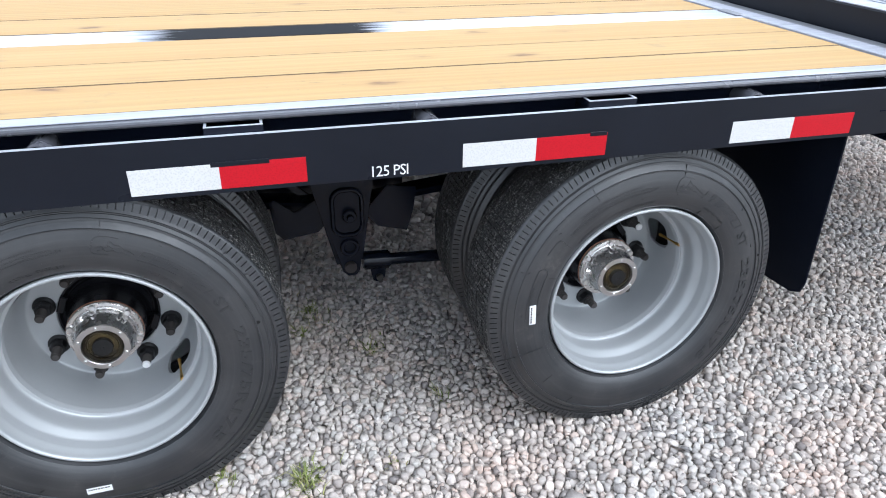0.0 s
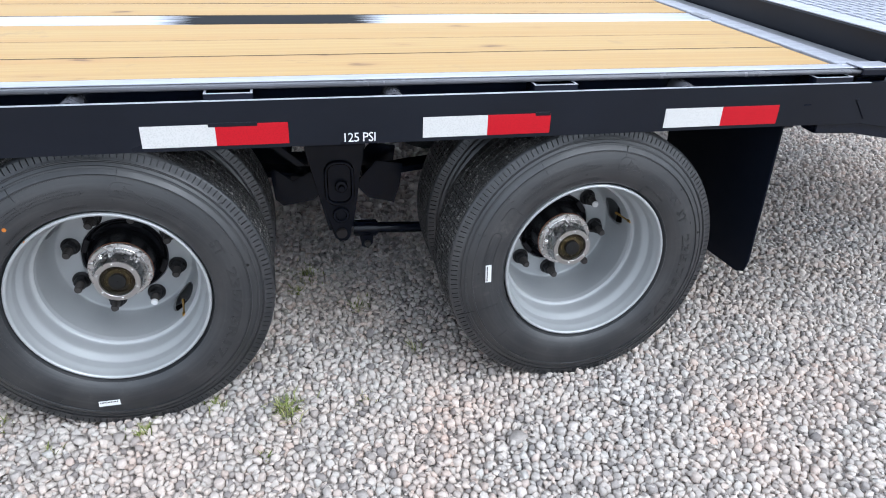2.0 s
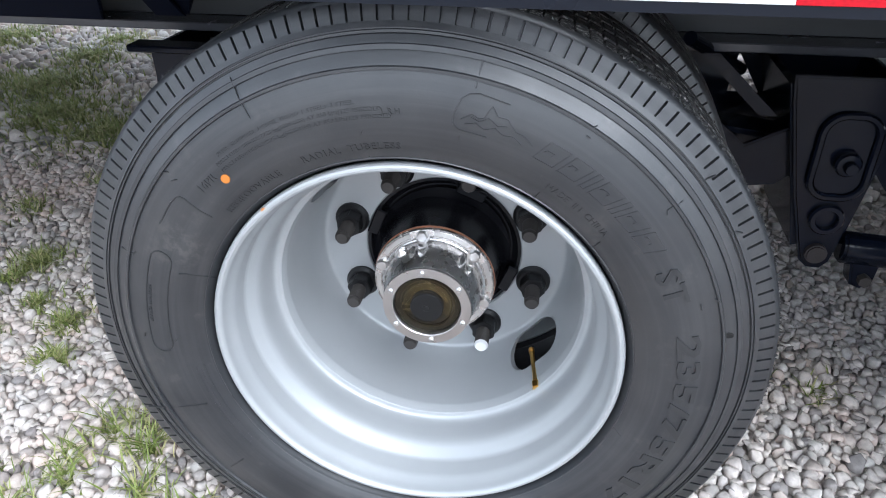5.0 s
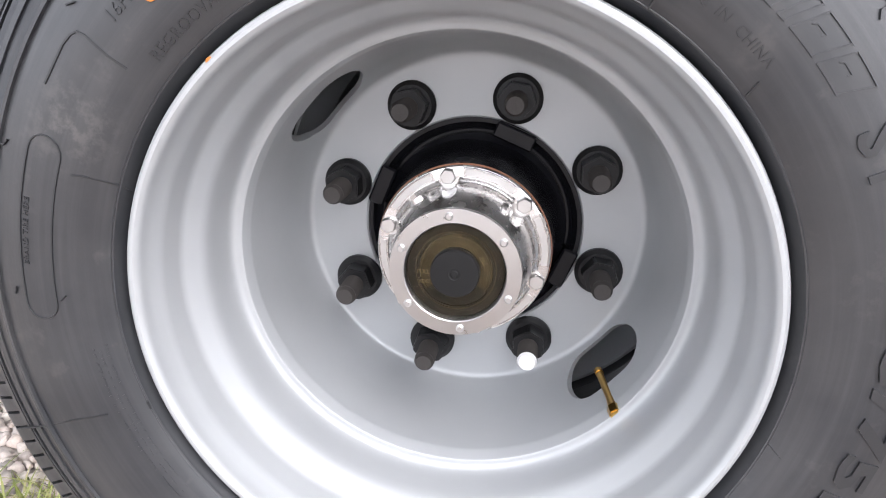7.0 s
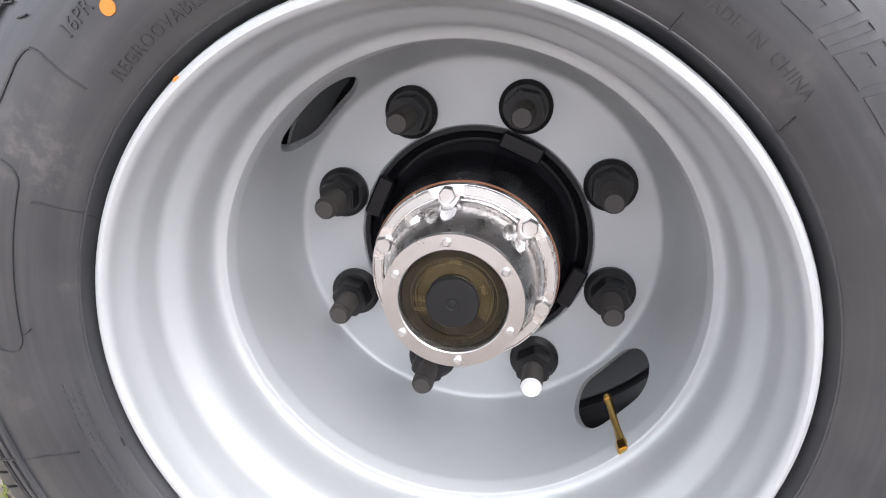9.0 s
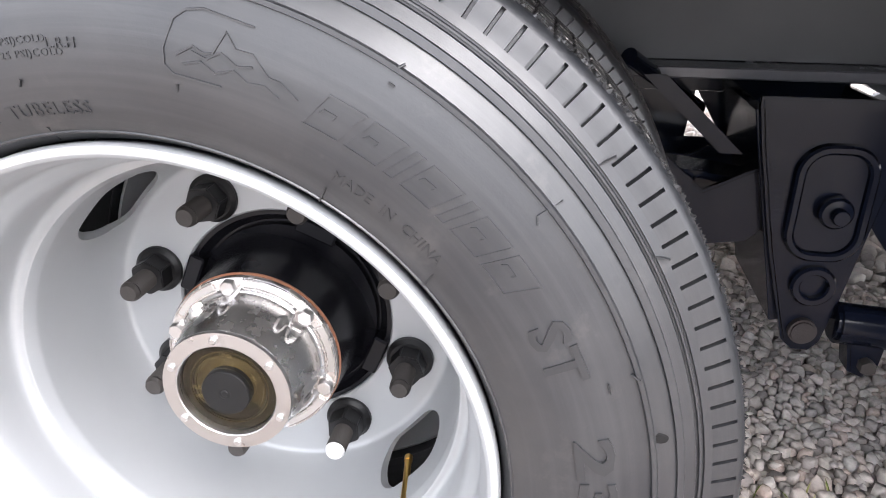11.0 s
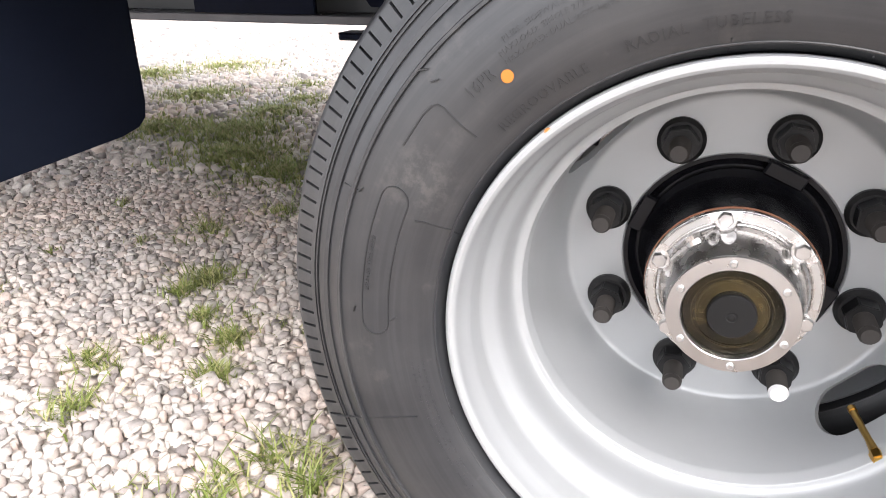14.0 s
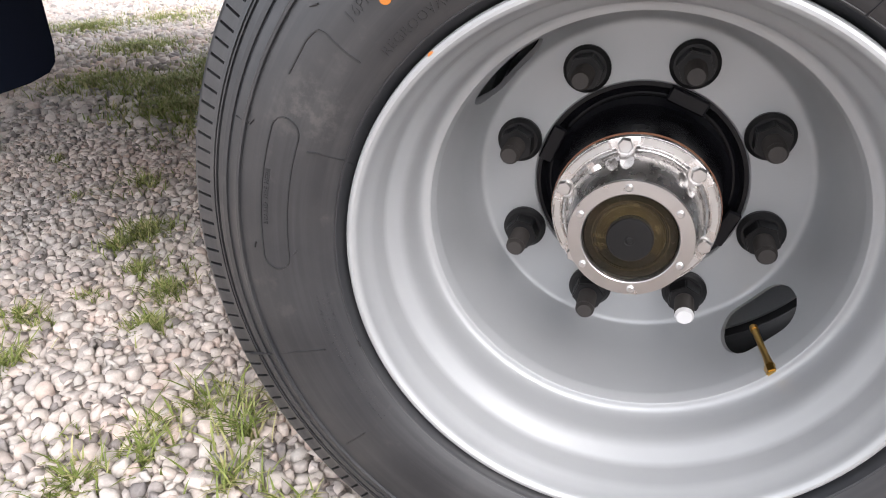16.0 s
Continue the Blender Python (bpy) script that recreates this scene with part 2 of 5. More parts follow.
    col = k.mix(k.math("MULTIPLY", stain, 0.35), col, (0.25, 0.17, 0.10))
    k.put("Base Color", col)
    k.bump(k.noise(3.0, streak, 5), 0.25, 0.002)
    return k.m


M_wood = make_wood()
# Joint dirt and the shade of the gaps, both put into one dark colour.
M_plank_edge = paint("dirty_shaded_plank_edge", (0.10, 0.065, 0.035), (0.17, 0.11, 0.06), 0.8, 0.4)


def make_strip():
    k = Mat("rubbed_skylit_black_steel", (0.06, 0.062, 0.072), 0.22, 0.0, 0.6)
    v = k.where(scale=(3.0, 40.0, 1.0))
    sep = k.n.new("ShaderNodeSeparateXYZ")
    k.l.new(k.n.new("ShaderNodeTexCoord").outputs["Object"], sep.inputs[0])
    # Pale colour stands in for sky reflected by the flange, except a black middle.
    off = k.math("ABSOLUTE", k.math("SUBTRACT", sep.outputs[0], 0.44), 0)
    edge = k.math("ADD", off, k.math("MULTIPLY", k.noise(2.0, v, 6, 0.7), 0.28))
    sky_pale = k.ramp(edge, [(0.40, 0.0), (0.50, 1.0)])
    k.put("Base Color", k.mix(sky_pale, (0.012, 0.012, 0.014), k.mix(k.ramp(k.noise(1.2, v, 6), [(0.3, 0.0), (0.7, 1.0)]), (0.44, 0.445, 0.50), (0.62, 0.63, 0.68))))
    k.put("Roughness", k.mix(sky_pale, 0.7, 0.3))
    k.put("Specular IOR Level", k.mix(sky_pale, 0.1, 0.6))
    k.put("Metallic", k.math("MULTIPLY", sky_pale, 0.25))
    return k.m


# The pale tone also holds the sky reflection of the side flange.
def make_steel(name="pale_bare_and_skylit_steel", c0=(0.34, 0.345, 0.39), c1=(0.55, 0.555, 0.61)):
    k = Mat(name, c0, 0.35, 0.3)
    v = k.where(scale=(2.0, 30.0, 2.0))
    k.put("Base Color", k.mix(k.ramp(k.noise(1.5, v, 6, 0.7), [(0.3, 0.0), (0.75, 1.0)]), c0, c1))
    k.put("Roughness", k.ramp(k.noise(20.0), [(0.3, 0.3), (0.8, 0.5)]))
    return k.m


M_strip, M_pale_steel = make_strip(), make_steel()
M_steelgrey = make_steel("grey_worn_steel", (0.20, 0.205, 0.22), (0.30, 0.30, 0.32))


def make_tape(name, c, cell):
    k = Mat(name, c, 0.45, 0, 0.2)
    v = k.where(scale=(1, 1, 1), rot=(0, radians(45), 0))
    grid = k.ramp(k.voronoi(260.0, v), [(0.1, 0.0), (0.6, 1.0)])
    k.put("Base Color", k.mix(grid, tuple(x * cell for x in c), c))
    k.bump(k.noise(300.0), 0.04, 0.0005)
    return k.m


M_tape_white = make_tape("white_reflective_tape", (0.56, 0.55, 0.535), 0.84)
M_tape_red = make_tape("red_reflective_tape", (0.42, 0.004, 0.012), 0.82)


def make_stone(name):
    k = Mat(name, (0.4, 0.38, 0.36), 0.85, 0, 0.3)
    r = k.random("island")
    tone = k.ramp(r, [(0.0, (0.24, 0.24, 0.245)), (0.12, (0.39, 0.385, 0.38)), (0.30, (0.52, 0.515, 0.505)), (0.44, (0.56, 0.50, 0.465)), (0.52, (0.55, 0.55, 0.535)), (0.68, (0.60, 0.575, 0.55)), (0.80, (0.53, 0.545, 0.54)), (0.92, (0.59, 0.575, 0.56)), (1.0, (0.65, 0.64, 0.625))])
    sp = k.ramp(k.noise(110.0, detail=5, rough=0.7), [(0.3, 0.70), (0.75, 1.02)])
    # damp, dusty and iron-stained patches of the yard
    patch = k.ramp(k.noise(1.7, detail=4), [(0.35, (1.07, 1.0, 0.955)), (0.52, (1.10, 1.0, 0.93)), (0.70, (1.18, 1.0, 0.90))])
    k.put("Base Color", k.mix(1.0, k.mix(1.0, tone, sp, "MULTIPLY"), patch, "MULTIPLY"))
    k.bump(k.noise(190.0, detail=4), 0.4, 0.002)
    return k.m


def make_ground():
    k = Mat("gravel_bed", (0.36, 0.34, 0.32), 0.9, 0, 0.2)
    v = k.where("Object")
    cell = k.voronoi(42.0, v, out="Color")
    dist = k.voronoi(42.0, v)
    bw = k.n.new("ShaderNodeSeparateColor")
    k.l.new(cell, bw.inputs[0])
    tone = k.ramp(bw.outputs[0], [(0.0, (0.36, 0.35, 0.34)), (0.4, (0.52, 0.505, 0.49)), (0.7, (0.57, 0.55, 0.53)), (1.0, (0.70, 0.69, 0.67))])
    # Crevice shade between the drawn stones is multiplied into the bed's colour.
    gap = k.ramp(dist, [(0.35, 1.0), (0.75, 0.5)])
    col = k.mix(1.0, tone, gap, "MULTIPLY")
    big = k.ramp(k.noise(0.5, v, 5), [(0.35, (0.94, 0.87, 0.81)), (0.7, (1.2, 1.1, 1.03))])
    k.put("Base Color", k.mix(1.0, col, big, "MULTIPLY"))
    k.bump(k.math("MULTIPLY", dist, -1.0), 0.9, 0.02)
    return k.m


M_stone, M_ground = make_stone("crushed_limestone"), make_ground()


def make_grass():
    k = Mat("short_grass", (0.10, 0.16, 0.03), 0.6, 0, 0.3)
    r = k.random("island")
    k.put("Base Color", k.ramp(r, [(0.0, (0.115, 0.150, 0.030)), (0.45, (0.20, 0.240, 0.060)), (0.72, (0.33, 0.33, 0.13)), (1.0, (0.42, 0.36, 0.20))]))
    return k.m


M_grass = make_grass()


# ---- mesh helpers ----
def finish(bm, sharp=32):
    bmesh.ops.recalc_face_normals(bm, faces=bm.faces)
    lim = radians(sharp)
    for f in bm.faces:
        f.smooth = True
    for e in bm.edges:
        if len(e.link_faces) == 2 and e.calc_face_angle(0) > lim:
            e.smooth = False
    return bm


def part(name, bm, material, parent=None, label="", sharp=32, raw=False):
    me = bm
    if not isinstance(bm, bpy.types.Mesh):
        if not raw:
            finish(bm, sharp)
        me = bpy.data.meshes.new(name)
        bm.to_mesh(me)
        bm.free()
    if material is not None and not me.materials:
        me.materials.append(material)
    ob = new(name, me)
    if parent is not None:
        ob.parent = parent
    if label:
        ob["label"] = label
    return ob


def box(x0, x1, y0, y1, z0, z1, bevel=0.002, bm=None, m=None):
    own = bm is None
    b2 = bmesh.new()
    bmesh.ops.create_cube(b2, size=1)
    for v in b2.verts:
        v.co = Vector(((x0 + x1) / 2 + v.co.x * (x1 - x0), (y0 + y1) / 2 + v.co.y * (y1 - y0), (z0 + z1) / 2 + v.co.z * (z1 - z0)))
    if bevel > 0:
        bmesh.ops.bevel(b2, geom=b2.edges[:], offset=bevel, segments=1, affect="EDGES")
    if m is not None:
        b2.transform(m)
    if own:
        return b2
    merge(bm, b2)
    return bm


def merge(bm, other):
    me = bpy.data.meshes.new("tmp")
    other.to_mesh(me)
    other.free()
    bm.from_mesh(me)
    bpy.data.meshes.remove(me)
    return bm


def revolve(profile, n=96, closed=False, cap0=False, cap1=False):
    """Turn (r, y) points about the y axis."""
    bm = bmesh.new()
    rings = []
    for i in range(n):
        a = 2 * math.pi * i / n
        rings.append([bm.verts.new((r * math.cos(a), y, r * math.sin(a))) for r, y in profile])
    k = len(profile)
    for i in range(n):
        p, q = rings[i], rings[(i + 1) % n]
        for j in range(k if closed else k - 1):
            bm.faces.new((p[j], p[(j + 1) % k], q[(j + 1) % k], q[j]))
    if cap0:
        bm.faces.new([r[0] for r in rings])
    if cap1:
        bm.faces.new([r[-1] for r in rings])
    return bm


def plate(points, y0, y1, bevel=0.003):
    """An outline of (x, z) points given thickness along y."""
    bm = bmesh.new()
    f = bm.faces.new([bm.verts.new((x, y0, z)) for x, z in points])
    ext = bmesh.ops.extrude_face_region(bm, geom=[f])
    for v in ext["geom"]:
        if isinstance(v, bmesh.types.BMVert):
            v.co.y = y1
    if bevel > 0:
        es = [e for e in bm.edges if abs(e.verts[0].co.y - e.verts[1].co.y) < 1e-6]
        bmesh.ops.bevel(bm, geom=es, offset=bevel, segments=2, affect="EDGES")
    return bm


def rod(a, b, r, n=20, bevel=0.0, r2=None):
    a, b = Vector(a), Vector(b)
    d = (b - a).length
    bm = bmesh.new()
    bmesh.ops.create_cone(bm, cap_ends=True, segments=n, radius1=r, radius2=r if r2 is None else r2, depth=d)
    if bevel > 0:
        es = [e for e in bm.edges if abs(e.verts[0].co.z - e.verts[1].co.z) < 1e-6]
        bmesh.ops.bevel(bm, geom=es, offset=bevel, segments=2, affect="EDGES")
    q = (b - a).to_track_quat("Z", "Y").to_matrix().to_4x4()
    bm.transform(Matrix.Translation((a + b) / 2) @ q)
    return bm


def polar(r, deg, y=0.0):
    return Vector((r * math.cos(radians(deg)), y, r * math.sin(radians(deg))))


def rounded(cx, cz, w, h, r, n=6):
    pts = []
    for sx, sz, a0 in ((1, -1, -90), (1, 1, 0), (-1, 1, 90), (-1, -1, 180)):
        for i in range(n + 1):
            a = radians(a0 + 90 * i / n)
            pts.append((cx + sx * (w / 2 - r) + r * math.cos(a), cz + sz * (h / 2 - r) + r * math.sin(a)))
    return pts


def text_mesh(body, size, extrude=0.0005, space=1.0, bold=0.0):
    """Solid letters in the xy plane, read as a mesh."""
    cu = bpy.data.curves.new("letters", "FONT")
    cu.body, cu.size, cu.extrude, cu.space_character, cu.offset = body, size, extrude, space, bold
    cu.resolution_u = 2
    ob = new("letters_tmp", cu)
    dg = bpy.context.evaluated_depsgraph_get()
    me = bpy.data.meshes.new_from_object(ob.evaluated_get(dg))
    bm = bmesh.new()
    bm.from_mesh(me)
    bpy.data.objects.remove(ob)
    bpy.data.curves.remove(cu)
    bpy.data.meshes.remove(me)
    return bm


# ---- the ground ----
bm = bmesh.new()
bmesh.ops.create_grid(bm, x_segments=60, y_segments=60, size=1)
for v in bm.verts:
    gx, gy = v.co.x, v.co.y
    v.co.x = 3.0 * gx + 400 * gx ** 7
    v.co.y = 3.0 * gy + 400 * gy ** 7
    d = max(abs(v.co.x), abs(v.co.y))
    v.co.z = -0.009 + 0.004 * noise.noise((v.co.x * 1.3, v.co.y * 1.3, 0)) * min(1, d)
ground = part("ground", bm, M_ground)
tagged(ground, "pale crushed limestone gravel yard reaching the horizon", "ground", kind="structure")


def stone_mesh(name, label, vs, fs):
    me = bpy.data.meshes.new(name)
    me.vertices.add(len(vs)), me.loops.add(len(fs) * 3), me.polygons.add(len(fs))
    me.vertices.foreach_set("co", vs.astype(np.float32).ravel())
    me.polygons.foreach_set("loop_start", np.arange(0, len(fs) * 3, 3, dtype=np.int32))
    me.loops.foreach_set("vertex_index", fs.astype(np.int32).ravel())
    me.update()
    me.validate()
    me.shade_smooth()
    return tagged(part(name, me, M_stone), label, "gravel", kind="stuff")


def packed_stones(name, label, areas, sides, seed):
    """Flat-lying angular chips packed edge to edge: each fills its own cell, with a dark crevice round it. areas: (x0, x1, y0, y1, step)."""
    rng = np.random.default_rng(seed)
    all_v, all_f, base = [], [], 0
    for x0, x1, y0, y1, step in areas:
        nx, ny = int((x1 - x0) / step), int((y1 - y0) / step)
        gx, gy = np.meshgrid(np.arange(nx, dtype=float), np.arange(ny, dtype=float))
        px = x0 + step * (gx + 0.5 * (np.arange(ny)[:, None] % 2) + rng.uniform(-0.46, 0.46, gx.shape))
        py = y0 + step * (gy + rng.uniform(-0.46, 0.46, gx.shape))
        wt = rng.normal(0, 0.26, gx.shape) * step * step
        turn = rng.uniform(0, 2 * np.pi, gx.shape)[..., None] + (np.arange(sides) + rng.uniform(-0.34, 0.34, (*gx.shape, sides))) * 2 * np.pi / sides
        ux, uy = np.cos(turn), np.sin(turn)
        reach = np.full(turn.shape, 0.82 * step)
        for dy in range(-2, 3):
            for dx in range(-2, 3):
                if dx or dy:
                    ox, oy = np.roll(px, (dy, dx), (0, 1)) - px, np.roll(py, (dy, dx), (0, 1)) - py
                    along = ux * ox[..., None] + uy * oy[..., None]
                    mid = (ox * ox + oy * oy + wt - np.roll(wt, (dy, dx), (0, 1)))[..., None] / 2
                    reach = np.minimum(reach, np.where(along > 1e-6, np.maximum(mid, 0.1 * step * step) / np.maximum(along, 1e-6), 9.0))
        reach = np.maximum(reach - 0.05 * step, 0.22 * step)
        n = px.size
        reach, ux, uy = reach.reshape(n, sides), ux.reshape(n, sides), uy.reshape(n, sides)
        size = reach.mean(1)
        top = rng.uniform(0.0, 0.85, n) * size
        tx, ty = rng.normal(0, 0.24, (2, n, 1))
        v = np.zeros((n, 3 * sides + 1, 3))
        crown = reach * rng.uniform(0.50, 0.80, (n, sides))
        for ring, (rad, drop) in enumerate(((reach * 1.0, 0.60), (reach * rng.uniform(0.84, 0.98, (n, sides)), 0.20), (crown, 0.0))):
            a, b = ring * sides, (ring + 1) * sides
            v[:, a:b, 0], v[:, a:b, 1] = ux * rad, uy * rad
            v[:, a:b, 2] = top[:, None] + tx * ux * rad + ty * uy * rad + (rng.normal(0, 0.06, (n, sides)) - drop) * size[:, None]
        v[:, :sides, 2] = np.minimum(v[:, :sides, 2], -0.006)
        v[:, -1, 0], v[:, -1, 1], v[:, -1, 2] = rng.normal(0, 0.12, n) * size, rng.normal(0, 0.12, n) * size, top + 0.05 * size
        v[:, :, 0] += px.reshape(n, 1)
        v[:, :, 1] += py.reshape(n, 1)
        k = np.arange(sides)
        q = (k + 1) % sides
        f = np.concatenate([np.stack(c, 1) for c in ((k, q, sides + q), (k, sides + q, sides + k), (sides + k, sides + q, 2 * sides + q), (sides + k, 2 * sides + q, 2 * sides + k), (2 * sides + k, 2 * sides + q, np.full(sides, 3 * sides)))])
        all_v.append(v.reshape(-1, 3))
        all_f.append((f[None] + (base + np.arange(n) * (3 * sides + 1))[:, None, None]).reshape(-1, 3))
        base += n * (3 * sides + 1)
    return stone_mesh(name, label, np.concatenate(all_v), np.concatenate(all_f))


def loose_stones(name, label, spots, sizes, seed):
    """Angular chips lying on the packed bed, one small hull each."""
    rng = np.random.default_rng(seed)
    shapes = []
    for s in range(16):
        b = bmesh.new()
        pts = rng.normal(size=(13, 3))
        pts /= np.linalg.norm(pts, axis=1)[:, None]
        pts *= rng.uniform(0.8, 1.05, (13, 1))
        for p in pts:
            b.verts.new(p)
        bmesh.ops.convex_hull(b, input=b.verts[:])
        bmesh.ops.delete(b, geom=[v for v in b.verts if not v.link_faces], context="VERTS")
        bmesh.ops.recalc_face_normals(b, faces=b.faces[:])
        b.verts.index_update()
        shapes.append((np.array([v.co[:] for v in b.verts]), np.array([[v.index for v in f.verts] for f in b.faces])))
        b.free()
    vs, fs, base = [], [], 0
    for (x, y), size in zip(spots, sizes):
        v, f = shapes[rng.integers(len(shapes))]
        sc = size * rng.uniform((0.9, 0.75, 0.42), (1.25, 1.05, 0.70))
        m = np.array(Euler((rng.normal(0, 0.2), rng.normal(0, 0.2), rng.uniform(0, 2 * np.pi))).to_matrix())
        w = (v * sc) @ m.T + (x, y, 0.004)
        vs.append(w), fs.append(f + base)
        base += len(v)
    return stone_mesh(name, label, np.concatenate(vs), np.concatenate(fs))


packed_stones("gravel", "loose grey and buff crushed limestone chips lying on the yard", [(-2.0, 2.9, -0.75, 1.3, 0.0192)], 7, 1)
packed_stones("gravel", "pale gravel spread further out over the yard", [(2.9, 4.7, -0.6, 3.0, 0.022), (1.3, 2.9, 1.3, 3.0, 0.023), (4.7, 5.6, -0.6, 3.0, 0.034), (2.9, 5.6, 3.0, 3.2, 0.034), (1.3, 2.9, 3.0, 5.6, 0.036), (-5.6, -2.0, -0.75, 1.3, 0.032), (-5.6, 1.3, 1.3, 5.6, 0.036), (2.9, 5.6, 3.2, 5.6, 0.036), (-2.6, 2.9, -2.2, -0.75, 0.045)], 5, 2)
_rng = np.random.default_rng(5)
spots = np.stack([_rng.uniform(-2.4, 2.8, 9000), _rng.uniform(-0.85, 1.6, 9000)], 1)
loose_stones("gravel", "single limestone chips lying on top of the gravel", spots, _rng.lognormal(math.log(0.0105), 0.28, len(spots)), 3)


def grass_tuft(x, y, spread, count, height, rng, label, wide=1.0):
    vs, fs = [], []
    for i in range(count):
        rr, a = spread * abs(rng.normal(0, 0.5)), rng.uniform(0, 2 * math.pi)
        px, py = x + rr * math.cos(a), y + rr * math.sin(a)
        h, w, lean, b = height * rng.uniform(0.35, 1.15), wide * rng.uniform(0.0012, 0.0024), rng.uniform(0.2, 1.1) * height, rng.uniform(0, 2 * math.pi)
        sx, sy = -math.sin(b) * w, math.cos(b) * w
        k = len(vs)
        for t in (0.0, 0.4, 0.75):
            cx, cy, cz, ww = px + math.cos(b) * lean * t * t, py + math.sin(b) * lean * t * t, h * (t - 0.25 * t * t) - 0.008, 1 - 0.6 * t
            vs += [(cx - sx * ww, cy - sy * ww, cz), (cx + sx * ww, cy + sy * ww, cz)]
        vs.append((px + math.cos(b) * lean, py + math.sin(b) * lean, h * 0.75 - 0.008))
        fs += [(k, k + 1, k + 3, k + 2), (k + 2, k + 3, k + 5, k + 4), (k + 4, k + 5, k + 6)]
    me = bpy.data.meshes.new("grass_tuft")
    me.from_pydata(vs, [], fs)
    ob = part("grass_tuft", me, M_grass)
    return tagged(ob, label, "grass", "grass tufts in the gravel", "stuff")


_gr = np.random.default_rng(9)
for gx, gy, sp, n, h in ((0.39, -0.03, 0.065, 95, 0.055), (0.025, -0.045, 0.05, 60, 0.03), (0.20, 0.03, 0.035, 70, 0.03), (-0.58, 0.16, 0.07, 90, 0.060), (-0.50, 0.13, 0.08, 95, 0.066), (-0.62, 0.09, 0.06, 70, 0.045), (-0.655, -0.02, 0.055, 130, 0.042), (-0.36, 0.03, 0.04, 70, 0.035),
                         (-0.81, 0.31, 0.05, 240, 0.042), (-0.86, 0.42, 0.055, 260, 0.042), (-1.08, 0.63, 0.085, 420, 0.048), (-1.09, 0.55, 0.055, 220, 0.042), (-0.97, 0.48, 0.05, 200, 0.040), (-1.06, 0.27, 0.06, 190, 0.040), (-0.97, 0.15, 0.07, 220, 0.042), (-0.99, 0.36, 0.03, 70, 0.034), (-0.60, 0.05, 0.05, 110, 0.045), (-0.46, 0.04, 0.05, 70, 0.055), (-0.73, 0.52, 0.06, 80, 0.028), (-0.92, 0.95, 0.08, 130, 0.032),
                         (-1.30, 0.88, 0.10, 300, 0.042), (-1.18, 1.07, 0.09, 260, 0.042), (0.48, 0.72, 0.08, 110, 0.035), (0.44, 0.60, 0.05, 70, 0.03), (0.65, 0.47, 0.06, 70, 0.03), (-0.61, -0.28, 0.03, 30, 0.05), (0.34, -0.2, 0.03, 22, 0.03), (-0.20, -0.08, 0.03, 30, 0.028), (0.62, -0.02, 0.04, 18, 0.03), (0.80, 0.20, 0.04, 20, 0.04)):
    grass_tuft(gx, gy, sp, n, h, _gr, "small green and straw grass tuft growing through gravel")
for i in range(26):
    grass_tuft(_gr.uniform(-1.75, -0.70), _gr.uniform(-0.1, 1.2), _gr.uniform(0.03, 0.06), int(_gr.uniform(25, 80)), _gr.uniform(0.018, 0.032), _gr, "low dark green weed between the gravel stones")
for gx, gy, sp, n, h in ((-1.40, 1.42, 0.20, 2600, 0.045), (-1.70, 1.55, 0.24, 3600, 0.05), (-1.95, 1.85, 0.26, 3800, 0.055), (-2.30, 1.80, 0.24, 2400, 0.05), (-2.02, 2.25, 0.20, 1800, 0.05), (-2.05, 2.55, 0.16, 1000, 0.045), (-2.65, 2.48, 0.28, 2600, 0.05), (-3.45, 2.95, 0.35, 2400, 0.05), (-3.2, 3.4, 0.5, 1400, 0.05), (-2.3, 2.95, 0.4, 500, 0.045), (-1.15, 1.32, 0.14, 500, 0.035)):
    grass_tuft(gx, gy, sp, n, h, _gr, "larger patch of bright green grass in the gravel yard", 1.7)

# ---- the trailer ----
trailer = new("flatbed_trailer")
tagged(trailer, "black gooseneck flatbed trailer with pine deck and dual tandem wheels", "trailer")

AX, HUB_Z, AXLE_GAP = 0.0, 0.385, 1.247
DECK_Z = 0.92
RAIL_Y = -0.055

# outer rub rail, straight part and the sloping dovetail part
rail = part("rub_rail", box(-4.2, 1.95, RAIL_Y, RAIL_Y + 0.010, 0.785, 0.8925, 0.0), M_rail, trailer, "long satin black steel rub rail")
bm = plate([(1.95, 0.785), (2.21, 0.744), (2.75, 0.651), (2.75, 0.763), (2.21, 0.856), (2.03, 0.899), (1.95, 0.8925)], RAIL_Y, RAIL_Y + 0.010, 0.0)
part("rub_rail", bm, M_rail, trailer, "dovetail rub rail sloping down to the rear")
# The rail's top edge: sky reflection laid on as a thin pale strip.
part("rail_edge", box(-4.2, 1.95, RAIL_Y + 0.0005, RAIL_Y + 0.0095, 0.8925, 0.8937, 0.0003), M_worn_sheen, trailer, "pale strip on the rub rail's top edge, sky reflection put in as colour")
part("weld_seam", plate([(1.915, 0.85), (1.925, 0.852), (1.965, 0.80), (1.955, 0.797)], RAIL_Y - 0.003, RAIL_Y + 0.001, 0.001), M_rail, trailer)


# reflective tape
def tape(x0, xm, x1, z0=0.7935, z1=0.8425, m=None):
    for a, b, mat, lab in ((x0, xm, M_tape_white, "white reflective tape"), (xm, x1, M_tape_red, "red reflective tape")):
        if b - a > 0.01:
            t = part("reflective_tape", box(a, b, RAIL_Y - 0.0012, RAIL_Y + 0.0002, z0, z1, 0.0003), mat, trailer, lab)
            if m is not None:
                t.matrix_basis = m


